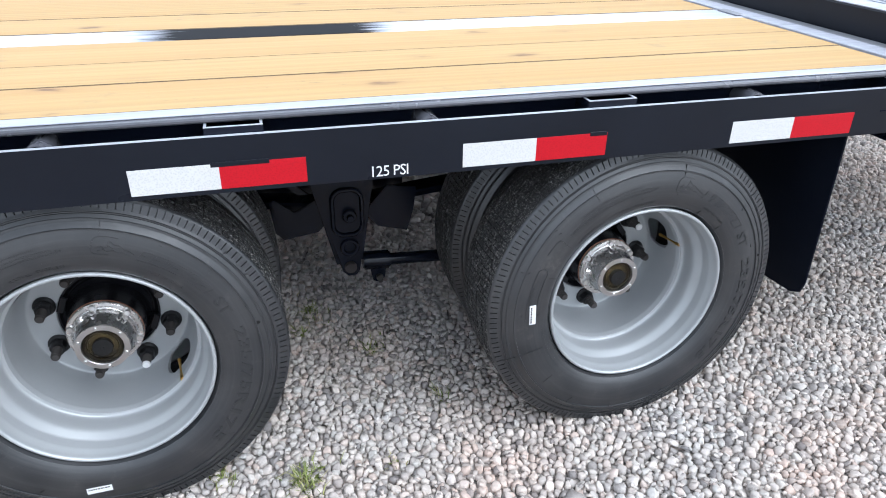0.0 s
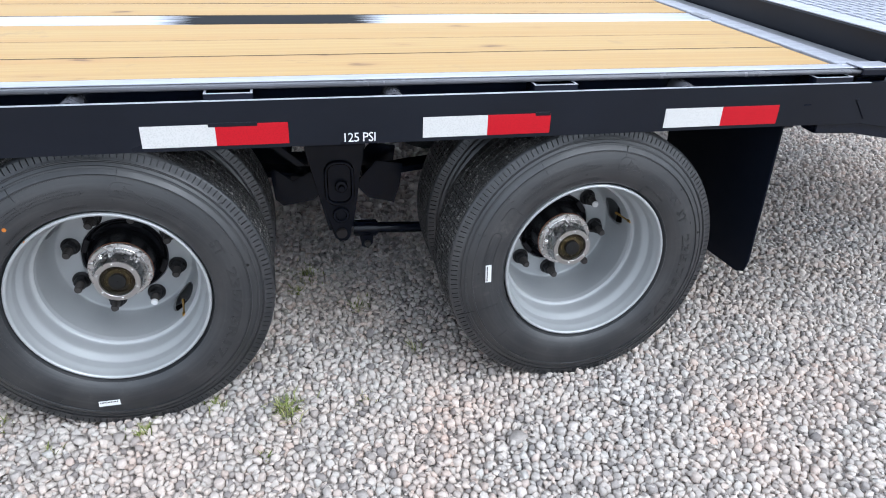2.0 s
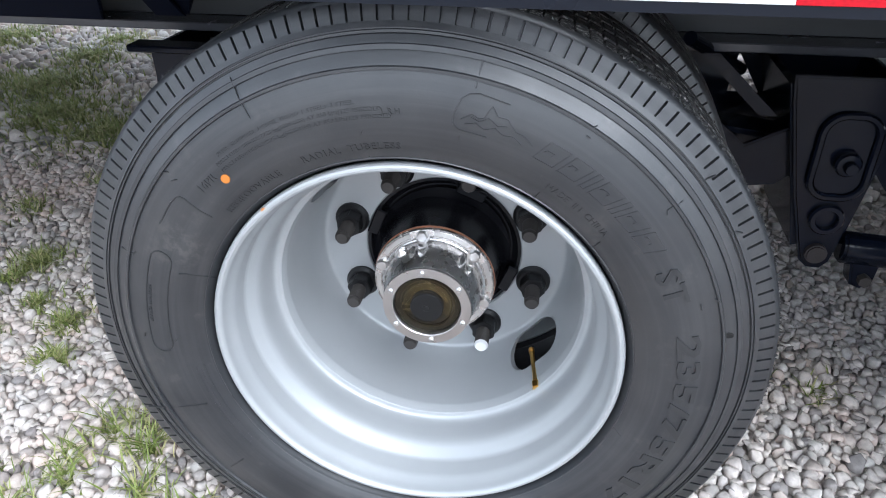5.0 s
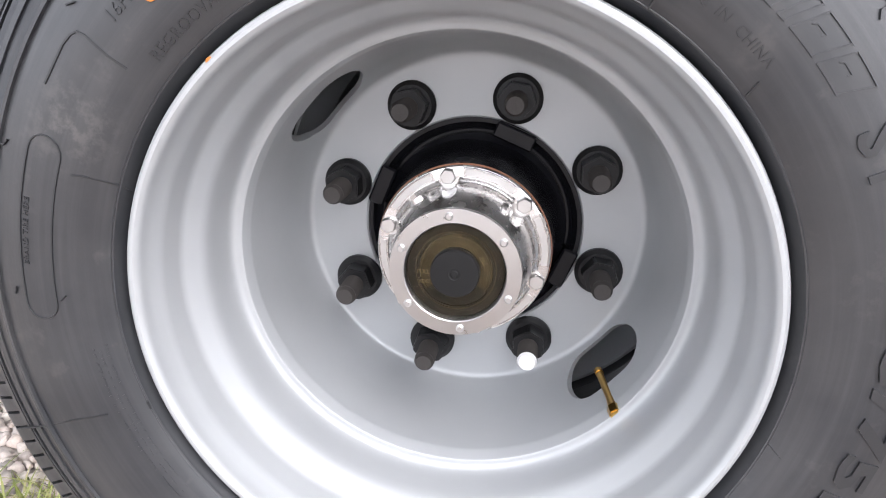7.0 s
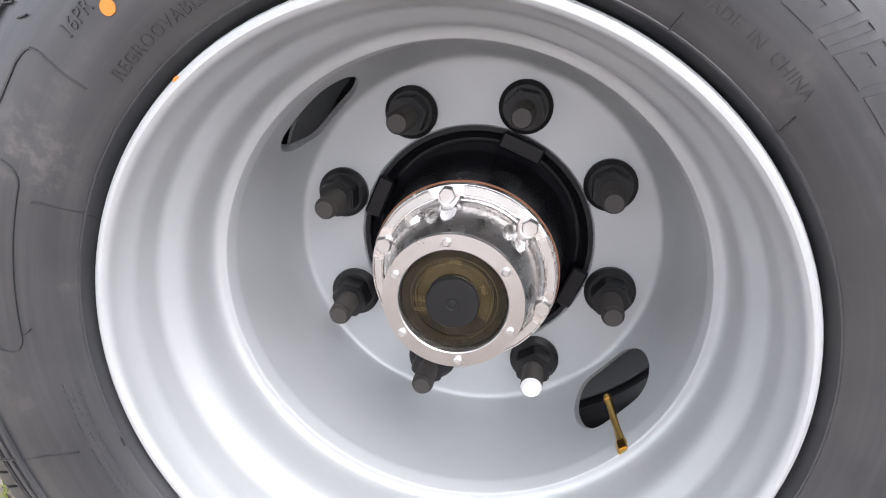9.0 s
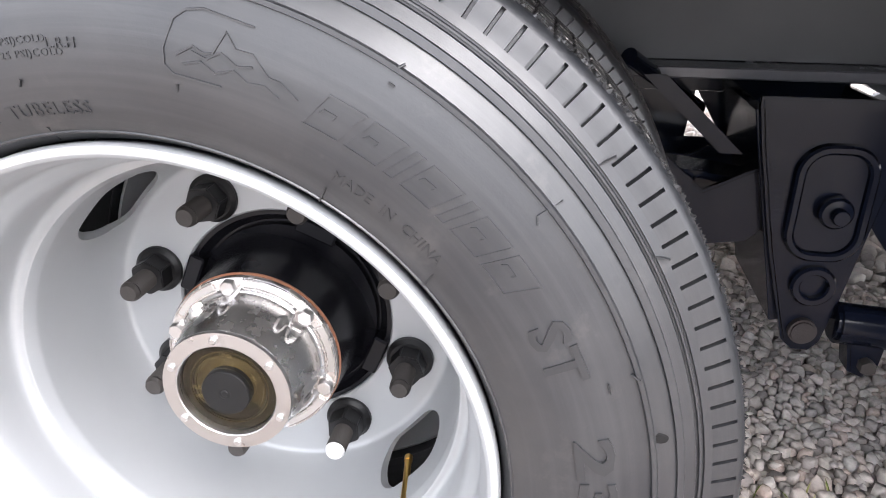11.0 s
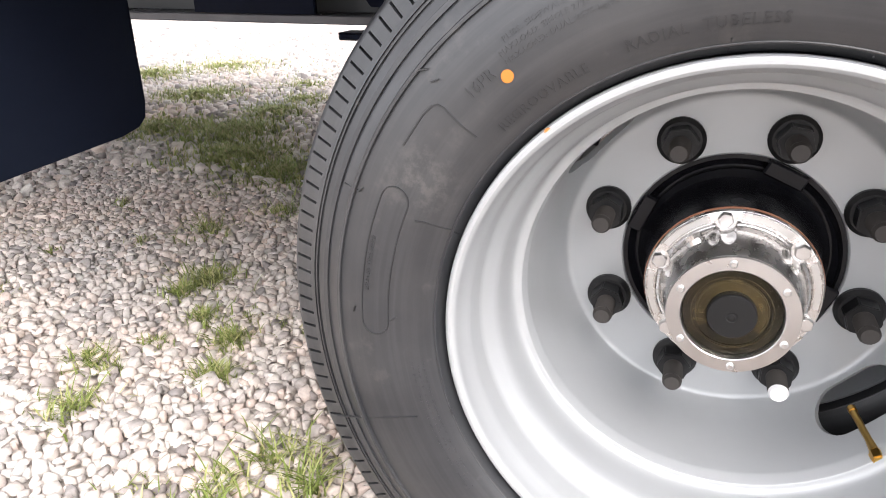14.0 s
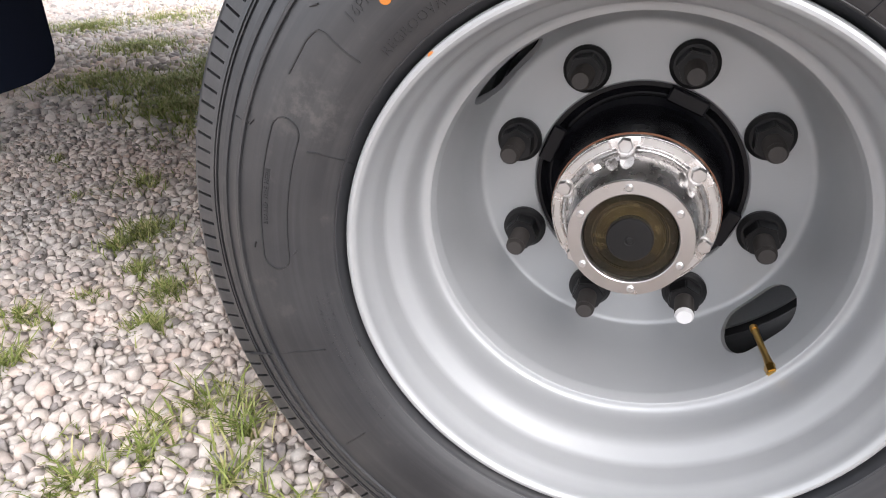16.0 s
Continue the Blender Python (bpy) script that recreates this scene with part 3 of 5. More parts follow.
for a, b, c in ((-0.486, -0.322, -0.164), (0.148, 0.303, 0.459), (0.764, 0.919, 1.075), (1.375, 1.532, 1.693)):
    tape(a, b, c)
bm = plate([(2.036, 0.787), (2.185, 0.758), (2.19, 0.808), (2.043, 0.836)], RAIL_Y - 0.0008, RAIL_Y + 0.0012, 0)
part("reflective_tape", bm, M_tape_white, trailer, "white reflective tape")

# stencilled pressure marking
bm = text_mesh("125 PSI", 0.031, 0.0002, 0.9)
xs = [v.co.x for v in bm.verts]
k = 0.071 / (max(xs) - min(xs))
bm.transform(Matrix.Translation((0.5825, RAIL_Y - 0.0005, 0.7905)) @ Matrix.Rotation(radians(90), 4, "X") @ Matrix.Diagonal((k, 1, 1, 1)) @ Matrix.Translation((-min(xs), 0, 0)))
part("pressure_marking", bm, M_white, trailer, "white 125 PSI lettering on the rail")

# stake pockets and pipe spools between the rail and the side channel
for a, b in ((-0.995, -0.89), (-0.360, -0.250), (0.285, 0.389), (1.032, 1.140), (1.79, 1.90)):
    bm = box(a, b, RAIL_Y + 0.011, RAIL_Y + 0.017, 0.80, 0.906, 0.001)
    box(a, a + 0.006, RAIL_Y + 0.0172, 0.019, 0.80, 0.906, 0.001, bm)
    box(b - 0.006, b, RAIL_Y + 0.0172, 0.019, 0.80, 0.906, 0.001, bm)
    pocket = part("stake_pocket", bm, M_black, trailer)
    # Pocket rims: wear plus their highlight, both put in as pale paint.
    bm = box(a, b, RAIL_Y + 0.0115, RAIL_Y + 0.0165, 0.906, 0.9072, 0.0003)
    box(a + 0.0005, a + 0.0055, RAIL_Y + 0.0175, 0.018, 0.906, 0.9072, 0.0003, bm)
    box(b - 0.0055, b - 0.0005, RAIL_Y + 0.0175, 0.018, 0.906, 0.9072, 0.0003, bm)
    part("pocket_rim", bm, M_worn_sheen, pocket, "worn pocket rim with its highlight put in as pale paint")
    if a < 1.5:
        part("pocket_weld", box(a + 0.004, min(b + 0.004, 1.074), RAIL_Y - 0.0018, RAIL_Y + 0.001, 0.8365, 0.8455, 0.0006), M_rail, trailer)
for x in (-1.35, -0.657, 0.016, 0.699, 1.430):
    part("pipe_spool", revolve([(0.022, RAIL_Y + 0.0102), (0.0225, 0.0), (0.022, 0.0195), (0.017, 0.0195), (0.017, RAIL_Y + 0.0102)], 28, True), M_edge, trailer).matrix_basis = Matrix.Translation((x, 0, 0.8785))

# side channel: top flange with its sky reflection painted in pale, dark web
part("side_flange", box(-4.2, 1.94, -0.006, 0.034, DECK_Z - 0.001, DECK_Z + 0.002, 0.001), M_pale_steel, trailer, "steel top flange of the side channel, sky reflection put into its pale colour")
part("side_lip", box(-4.2, 1.94, -0.025, 0.033, DECK_Z - 0.011, DECK_Z - 0.0012, 0.003), M_edge, trailer)
part("side_web", box(-4.2, 1.94, 0.020, 0.030, 0.800, DECK_Z - 0.0112, 0.002), M_black, trailer)

# deck planks and the top flanges of the two main beams
ROWS_Y = [(0.040, 0.2455), (0.248, 0.436), (0.4415, 0.666), "s", (0.814, 1.030), (1.032, 1.245), (1.247, 1.460), (1.462, 1.676), "s2", (1.824, 2.04), (2.042, 2.24), (2.242, 2.44)]
for i, row in enumerate(ROWS_Y):
    if isinstance(row, str):
        continue
    y0, y1 = row
    x0 = -4.15
    end = 1.893 + 0.004 * ((i * 7) % 3)
    dz = (0.0, 0.0005, -0.001, 0.001)[i % 4]
    bm = box(x0, end, y0 + 0.0004, y1 - 0.0004, DECK_Z - 0.040 + dz, DECK_Z + dz, 0.002)
    # All but the top faces take the dirt-and-shade edge colour.
    for f in bm.faces:
        f.material_index = 0 if f.normal.z > 0.9 else 1
    part("plank", bm, M_wood, trailer).data.materials.append(M_plank_edge)
for y0, y1 in ((0.670, 0.812), (1.678, 1.822)):
    part("beam_flange", box(-4.15, 1.915, y0, y1, DECK_Z - 0.016, DECK_Z - 0.001, 0.002), M_strip, trailer, "rubbed steel beam flange flush with the planks, sky reflection put in as pale colour")
    # The web's grey paint includes the ground's bounced light.
    part("beam_web", box(-4.15, 1.915, (y0 + y1) / 2 - 0.005, (y0 + y1) / 2 + 0.005, 0.5825, DECK_Z - 0.0165, 0.001), M_web, trailer)
    # The highlight along the lower flange is put in as lighter paint.
    part("beam_flange", box(-4.15, 1.915, y0, y1, 0.566, 0.582, 0.002), M_edge, trailer)
    part("weld_seam", box(1.893, 1.922, y0 + 0.02, y1 - 0.02, DECK_Z - 0.0005, DECK_Z + 0.0045, 0.002), M_steelgrey, trailer)
part("side_web", box(-4.2, 1.94, 2.446, 2.50, 0.745, DECK_Z, 0.003), M_black, trailer)
part("rub_rail", box(-4.2, 1.95, 2.545, 2.555, 0.787, 0.893, 0.0015), M_rail, trailer)
for x in np.arange(-3.9, 1.9, 0.61):
    part("crossmember", box(x - 0.03, x + 0.03, 0.031, 0.669, 0.80, DECK_Z - 0.042, 0.002), M_black, trailer)
    part("crossmember", box(x - 0.03, x + 0.03, 0.813, 1.677, 0.80, DECK_Z - 0.042, 0.002), M_black, trailer)
    part("crossmember", box(x - 0.03, x + 0.03, 1.823, 2.445, 0.80, DECK_Z - 0.042, 0.002), M_black, trailer)

# rear deck edge, dovetail and folded ramp
part("end_flange", box(1.909, 1.978, 0.02, 2.44, DECK_Z - 0.010, DECK_Z + 0.003, 0.002), M_pale_steel, trailer, "pale steel plate across the deck end")
part("hinge_plate", box(1.981, 2.052, 0.02, 2.44, DECK_Z - 0.05, DECK_Z - 0.004, 0.003), M_steelgrey, trailer)
part("end_beam", box(1.945, 2.10, 0.02, 2.44, 0.79, DECK_Z - 0.052, 0.003), M_black, trailer)
part("lower_lip", plate([(1.832, 0.756), (1.95, 0.752), (2.225, 0.706), (2.225, 0.738), (1.95, 0.784), (1.832, 0.784)], -0.042, 0.018, 0.002), M_black, trailer)
part("corner_plate", box(1.930, 2.035, -0.028, 0.034, DECK_Z + 0.0035, DECK_Z + 0.008, 0.002), M_pale_steel, trailer)
part("corner_plate", box(1.935, 2.055, -0.030, 0.0185, DECK_Z - 0.016, DECK_Z + 0.003, 0.003), M_black, trailer)
ramp = part("ramp", box(2.062, 2.150, 0.04, 2.40, 0.885, 0.992, 0.004), M_rail, trailer, "black folded loading ramp with pale expanded mesh")
part("ramp_rail", box(2.151, 4.0, 0.04, 0.09, 0.885, 0.991, 0.004), M_rail, ramp)
part("ramp_rail", box(2.151, 4.0, 2.35, 2.40, 0.885, 0.991, 0.004), M_rail, ramp)
part("ramp_edge", box(2.066, 2.148, 0.042, 2.398, 0.9922, 0.9955, 0.001), M_pale_steel, ramp)
part("ramp_plate", box(2.152, 3.98, 0.092, 2.348, 0.971, 0.9835, 0.001), M_pale_steel, ramp)
bm = bmesh.new()
for i in range(46):
    x = 2.215 + i * 0.04
    box(x, x + 0.009, 0.095, 2.345, 0.9838, 0.9868, 0.0, bm)
for j in range(24):
    y = 0.14 + j * 0.09
    box(2.20, 4.0, y, y + 0.008, 0.9838, 0.9872, 0.0, bm)
mesh_ob = part("ramp_mesh", bm, M_pale_steel, ramp, "pale steel mesh tread")
mesh_ob["kind"] = "stuff"
part("dovetail_deck", plate([(2.11, 0.86), (2.75, 0.75), (2.75, 0.72), (2.11, 0.83)], 0.02, 2.44, 0.003), M_black, trailer)
part("dovetail_channel", plate([(1.95, 0.893), (2.03, 0.897), (2.75, 0.775), (2.75, 0.65), (2.03, 0.76), (1.95, 0.76)], 0.0, 0.018, 0.002), M_black, trailer)
for x, z in ((2.025, 0.885), (2.08, 0.875)):
    part("hinge_knuckle", rod((x, -0.045, z), (x + 0.03, 0.0, z + 0.012), 0.009, 14, 0.001), M_steelgrey, trailer)
part("latch_strap", rod((2.045, -0.010, 0.915), (2.000, -0.046, 0.896), 0.006, 8, 0.001), M_steelgrey, trailer)
part("latch_strap", rod((2.045, -0.010, 0.915), (2.075, -0.040, 0.893), 0.0035, 8, 0.0005), M_steelgrey, trailer)
part("latch_strap", box(-0.006, 0.006, -0.004, 0.004, -0.016, 0.016, 0.001), M_worn_sheen, trailer).matrix_basis = pose(2.062, RAIL_Y - 0.005, 0.884, 0, 40, 0)
part("latch_slot", box(-0.004, 0.004, -0.002, 0.002, -0.018, 0.018, 0.001), M_black, trailer).matrix_basis = pose(2.048, RAIL_Y - 0.002, 0.862, 0, -15, 0)
part("rail_nick", box(1.765, 1.785, RAIL_Y - 0.001, RAIL_Y + 0.001, 0.8385, 0.842, 0.0005), M_brace, trailer)
part("hinge_block", box(2.17, 2.25, -0.025, 0.03, 0.900, 0.922, 0.004), M_black, trailer)
part("ramp_stay", rod((2.245, RAIL_Y - 0.03, 0.755), (2.155, RAIL_Y - 0.02, 0.62), 0.008, 12, 0.001, 0.004), M_rail, trailer)
part("ramp_stay", box(2.20, 2.26, RAIL_Y - 0.022, RAIL_Y - 0.002, 0.72, 0.83, 0.004), M_rail, trailer)
part("pin_head", rod((2.185, RAIL_Y - 0.04, 0.752), (2.225, RAIL_Y - 0.012, 0.752), 0.016, 18, 0.005), M_zinc, trailer, "zinc plated pin head")


# ---- undercarriage ----
def hanger(points, y0, y1, name="spring_hanger"):
    return part(name, plate(points, y0, y1, 0.004), M_black, trailer, "black welded spring hanger")


mid_pts = [(0.500, 0.562), (0.688, 0.562), (0.684, 0.51), (0.652, 0.37), (0.640, 0.26), (0.634, 0.228), (0.622, 0.214), (0.600, 0.214), (0.584, 0.228), (0.574, 0.26), (0.545, 0.36), (0.512, 0.50)]
for y0, y1 in ((0.560, 0.572), (0.80, 0.812)):
    h = hanger(mid_pts, y0, y1)
    if y0 < 0.6:
        mid = h
for a, b in (((0.501, 0.560), (0.575, 0.24)), ((0.685, 0.555), (0.639, 0.25))):
    part("hanger_web", box(-0.006, 0.006, 0.5725, 0.7995, -0.5, 0.5, 0.001, m=Matrix.Diagonal((1, 1, (Vector(a) - Vector(b)).length * 0.92, 1))), M_black, trailer).matrix_basis = pose((a[0] + b[0]) / 2, 0, (a[1] + b[1]) / 2, 0, math.degrees(math.atan2(a[0] - b[0], a[1] - b[1])), 0)
part("hanger_rim", plate([(0.498, 0.566), (0.691, 0.566), (0.691, 0.552), (0.498, 0.552)], 0.548, 0.562, 0.003), M_black, trailer)
bm = bmesh.new()
loops = [[bm.verts.new((x, y, z)) for x, z in rounded(0.604, 0.432, w, h, r, 8)] for w, h, r, y in ((0.100, 0.158, 0.040, 0.5602), (0.098, 0.156, 0.039, 0.5505), (0.092, 0.150, 0.036, 0.5475), (0.080, 0.138, 0.030, 0.5475), (0.074, 0.132, 0.027, 0.5505), (0.072, 0.130, 0.026, 0.5555))]
for la, lb in zip(loops, loops[1:]):
    for i in range(len(la)):
        bm.faces.new((la[i], la[(i + 1) % len(la)], lb[(i + 1) % len(lb)], lb[i]))
bm.faces.new(loops[-1])
part("hanger_boss", bm, M_black, mid, "raised rounded boss frame")
part("hanger_bolt", revolve([(0.021, 0.549), (0.021, 0.541), (0.018, 0.537), (0.0105, 0.536), (0.0105, 0.524), (0.009, 0.521)], 24, cap0=True, cap1=True), M_black, mid).matrix_basis = Matrix.Translation((0.609, 0, 0.425))
part("hanger_bush", revolve([(0.029, 0.562), (0.029, 0.552), (0.026, 0.548), (0.019, 0.548), (0.017, 0.551), (0.017, 0.570)], 32, cap1=True), M_black, mid).matrix_basis = Matrix.Translation((0.606, 0, 0.317))
part("hanger_pin", rod((0.606, 0.548, 0.248), (0.606, 0.60, 0.248), 0.0185, 24, 0.003), M_pin, mid, "rusty brown pin")

front_pts = [(-0.612, 0.562), (-0.40, 0.562), (-0.42, 0.45), (-0.50, 0.36), (-0.577, 0.325), (-0.625, 0.298), (-0.645, 0.287), (-0.672, 0.286), (-0.693, 0.300), (-0.703, 0.325), (-0.700, 0.345), (-0.680, 0.375), (-0.645, 0.415), (-0.618, 0.465), (-0.610, 0.51)]
for y0, y1 in ((0.560, 0.572), (0.80, 0.812)):
    fh = hanger(front_pts, y0, y1)
    part("hanger_pin", rod((-0.664, y0 - 0.012, 0.326), (-0.664, y1 + 0.01, 0.326), 0.019, 22, 0.003), M_pin, fh, "brown pin")
    part("hanger_bush", revolve([(0.026, y0 + 0.001), (0.026, y0 - 0.008), (0.018, y0 - 0.008), (0.016, y0 - 0.002)], 28, cap1=True), M_black, fh).matrix_basis = Matrix.Translation((-0.571, 0, 0.385))
part("hanger_rim", box(-0.655, -0.40, 0.554, 0.600, 0.5525, 0.5655, 0.003), M_black, trailer)
part("hanger_web", box(-0.618, -0.606, 0.5725, 0.7995, 0.40, 0.56, 0.002), M_black, trailer)

# equaliser arms, leaf springs, torque arms, axles
for pts in ([(0.385, 0.47), (0.40, 0.475), (0.455, 0.43), (0.53, 0.47), (0.56, 0.40), (0.52, 0.36), (0.42, 0.345), (0.395, 0.37)], [(0.66, 0.41), (0.73, 0.49), (0.82, 0.475), (0.81, 0.40), (0.79, 0.335), (0.70, 0.36)]):
    part("equaliser_arm", plate(pts, 0.590, 0.604, 0.003), M_black, trailer)
    part("equaliser_arm", plate(pts, 0.765, 0.779, 0.003), M_black, trailer)
for ax in (0.0, AXLE_GAP):
    for side in (0.63, 1.80):
        for i in range(4):
            L = 0.56 - 0.11 * i
            pts = []
            for s in range(17):
                u = -1 + s / 8
                pts.append((ax + u * L, 0.475 - 0.011 * i - 0.045 * (u * L / 0.56) ** 2))
            out = pts + [(x, z - 0.010) for x, z in reversed(pts)]
            part("leaf_spring", plate(out, side, side + 0.075, 0.001), M_black, trailer)
        part("u_bolt", rod((ax - 0.06, side + 0.0, 0.33), (ax - 0.06, side + 0.0, 0.52), 0.009, 12), M_black, trailer)
        part("u_bolt", rod((ax + 0.06, side + 0.0, 0.33), (ax + 0.06, side + 0.0, 0.52), 0.009, 12), M_black, trailer)
    part("axle", rod((ax, 0.29, HUB_Z), (ax, 2.21, HUB_Z), 0.064, 36), M_black, trailer, "black tubular axle")
    part("brake_drum", revolve([(0.05, 0.30), (0.155, 0.30), (0.165, 0.31), (0.165, 0.45), (0.15, 0.46), (0.05, 0.46)], 48), M_black, trailer).matrix_basis = Matrix.Translation((ax, 0, HUB_Z))
part("torque_arm", rod((0.69, 0.565, 0.258), (1.15, 0.565, 0.236), 0.0185, 20), M_black, trailer, "black tubular torque arm")
part("torque_arm", rod((0.645, 0.565, 0.261), (0.728, 0.565, 0.256), 0.029, 24, 0.005), M_black, trailer)
part("torque_arm", plate([(0.663, 0.245), (0.713, 0.242), (0.710, 0.205), (0.693, 0.187), (0.673, 0.195)], 0.545, 0.585, 0.004), M_black, trailer)
part("clamp_bolt", rod((0.691, 0.53, 0.211), (0.691, 0.60, 0.211), 0.011, 6), M_stud, trailer)
part("torque_arm", rod((-0.55, 0.60, 0.330), (-0.10, 0.60, 0.29), 0.0185, 20), M_black, trailer)
# outriggers and braces in front of the near beam
part("outrigger", plate([(-1.03, 0.88), (-0.755, 0.88), (-0.755, 0.585), (-1.03, 0.585)], 0.650, 0.660, 0.002), M_brace, trailer)
part("brace", plate([(-0.80, 0.80), (-0.74, 0.80), (-0.575, 0.60), (-0.635, 0.60)], 0.640, 0.650, 0.002), M_brace, trailer)
part("brace", plate([(-0.47, 0.80), (-0.53, 0.80), (-0.635, 0.62), (-0.575, 0.60)], 0.652, 0.662, 0.002), M_brace, trailer)
part("brace", rod((0.34, 0.62, 0.60), (0.47, 0.80, 0.50), 0.012, 14), M_black, trailer)
part("brace", plate([(0.36, 0.58), (0.39, 0.58), (0.50, 0.48), (0.47, 0.48)], 0.60, 0.612, 0.002), M_black, trailer)
for pts in ([(0.30, 0.566), (0.56, 0.566), (0.56, 0.524), (0.30, 0.524)], [(0.30, 0.5235), (0.466, 0.5235), (0.457, 0.446), (0.30, 0.40)], [(0.470, 0.5235), (0.56, 0.5235), (0.56, 0.446), (0.516, 0.450)], [(0.30, 0.448), (0.54, 0.448), (0.53, 0.40), (0.30, 0.40)]):
    part("gusset", plate(pts, 0.815 + 0.003 * len(pts) * pts[0][1], 0.822 + 0.003 * len(pts) * pts[0][1], 0.0), M_black, trailer)
# mud flaps
bm = plate([(-0.02, 0.428), (0.25, 0.443), (0.285, 0.450), (0.300, 0.462), (0.305, 0.485), (0.305, 0.80), (-0.02, 0.80)], -0.855, -0.849, 0.0015)
part("mud_flap", bm, M_flap, trailer, "plain black rubber mud flap").matrix_basis = Matrix(((0, 1, 0, 0), (1, 0, 0, 0), (0, 0, 1, 0), (0, 0, 0, 1)))
bm = plate([(0.058, 0.80), (0.052, 0.31), (0.062, 0.275), (0.095, 0.257), (0.62, 0.215), (0.64, 0.24), (0.64, 0.80)], 1.809, 1.815, 0.0015)
part("mud_flap", bm, M_flap, trailer, "plain black rubber mud flap").matrix_basis = Matrix(((0, 1, 0, 0), (1, 0, 0, 0), (0, 0, 1, 0), (0, 0, 0, 1)))
part("flap_bracket", box(1.80, 1.83, 0.04, 0.64, 0.745, 0.79, 0.002), M_black, trailer)
part("flap_bracket", box(-0.87, -0.84, 0.0, 0.54, 0.795, 0.83, 0.002), M_black, trailer)

# ---- wheels ----
SIDE = [(0.2375, 0.012), (0.2405, 0.0040), (0.2436, -0.0012), (0.2444, -0.0044), (0.2454, -0.0050), (0.2462, -0.0044), (0.251, -0.0075), (0.262, -0.0125), (0.278, -0.0162), (0.292, -0.0172), (0.306, -0.0166), (0.320, -0.0142), (0.3328, -0.0108), (0.3336, -0.0130), (0.3362, -0.0128), (0.3372, -0.0108),
        (0.3495, -0.0036), (0.3500, -0.0052), (0.3544, -0.0042), (0.3550, -0.0022), (0.3620, 0.0014), (0.3626, 0.0034), (0.3638, 0.0036), (0.3643, 0.0014), (0.3655, 0.0016), (0.3660, 0.0038), (0.3671, 0.0040), (0.3676, 0.0024)]
SHOULDER = [(0.3690, 0.0032), (0.3728, 0.0050), (0.3730, 0.0051), (0.3800, 0.0070), (0.3886, 0.0098), (0.3890, 0.0100), (0.3920, 0.0118), (0.3948, 0.0165)]


def wall_y(r):
    """The sidewall's face at radius r."""
    return float(np.interp(r, [p[0] for p in SIDE], [p[1] for p in SIDE]))


def tyre_mesh():
    """Sidewalls, notched shoulders and a ribbed tread with zigzag grooves."""
    LUGS, W = 166, 0.20
    crown = []
    groove = 0.0042
    for c in (0.048, 0.083, 0.117, 0.152):
        crown += [(c - groove, 0.0), (c - groove * 0.55, 0.011), (c + groove * 0.55, 0.011), (c + groove, 0.0)]
    prof = [(r, y, 0, 0) for r, y in SIDE]
    prof += [(r, y, 1 if 2 <= i <= 4 else 0, 0) for i, (r, y) in enumerate(SHOULDER)]
    for y, d in crown:
        bulge = SHOULDER[-1][0] + 0.0023 * (1 - ((y - 0.1) / 0.08) ** 2)
        prof.append((bulge - d, y, 0, 1))
    prof += [(r, W - y, 1 if 2 <= i <= 4 else 0, 0) for i, (r, y) in reversed(list(enumerate(SHOULDER)))]
    prof += [(r, W - y, 0, 0) for r, y in reversed(SIDE)]
    n0, k = len(SIDE) + len(SHOULDER) - 1, len(prof)
    vs, fs, mats = [], [], []
    steps = (0.0, 0.03, 0.15, 0.18)
    n = LUGS * 4
    for i in range(n):
        a = 2 * math.pi * (i // 4 + steps[i % 4]) / LUGS
        cut = i % 4 in (1, 2)
        zig = 0.0022 * (abs(((i / 4.0) % 2) - 1) * 2 - 1)
        ca, sa = math.cos(a), math.sin(a)
        for r, y, slot, tread in prof:
            if slot and cut:
                r, y = r - 0.0012, y + (0.0052 if y < 0.1 else -0.0052)
            if tread:
                if cut and r > 0.386:
                    r -= 0.0035
                y += zig
            x, z = r * ca, r * sa
            low = -HUB_Z - 0.002
            if z < low:
                y += (0.1 - y) * -0.10 * min(1, (low - z) / 0.012)
                z = low
            vs.append((x, y, z))
    for i in range(n):
        p, q = i * k, ((i + 1) % n) * k
        for j in range(k - 1):
            fs.append((p + j, p + j + 1, q + j + 1, q + j))
            mats.append(1 if n0 <= j < k - n0 - 1 else 0)
    me = bpy.data.meshes.new("tyre")
    me.from_pydata(vs, [], fs)
    me.materials.append(M_rubber), me.materials.append(M_tread)
    me.polygons.foreach_set("material_index", mats)
    b = bmesh.new()
    b.from_mesh(me)
    bmesh.ops.reverse_faces(b, faces=b.faces[:])
    for f in b.faces:
        f.smooth = True
    for e in b.edges:
        if len(e.link_faces) == 2 and e.calc_face_angle(0) > radians(30):
            e.smooth = False
    bmesh.ops.recalc_face_normals(b, faces=b.faces[:])
    b.to_mesh(me)
    b.free()
    return me


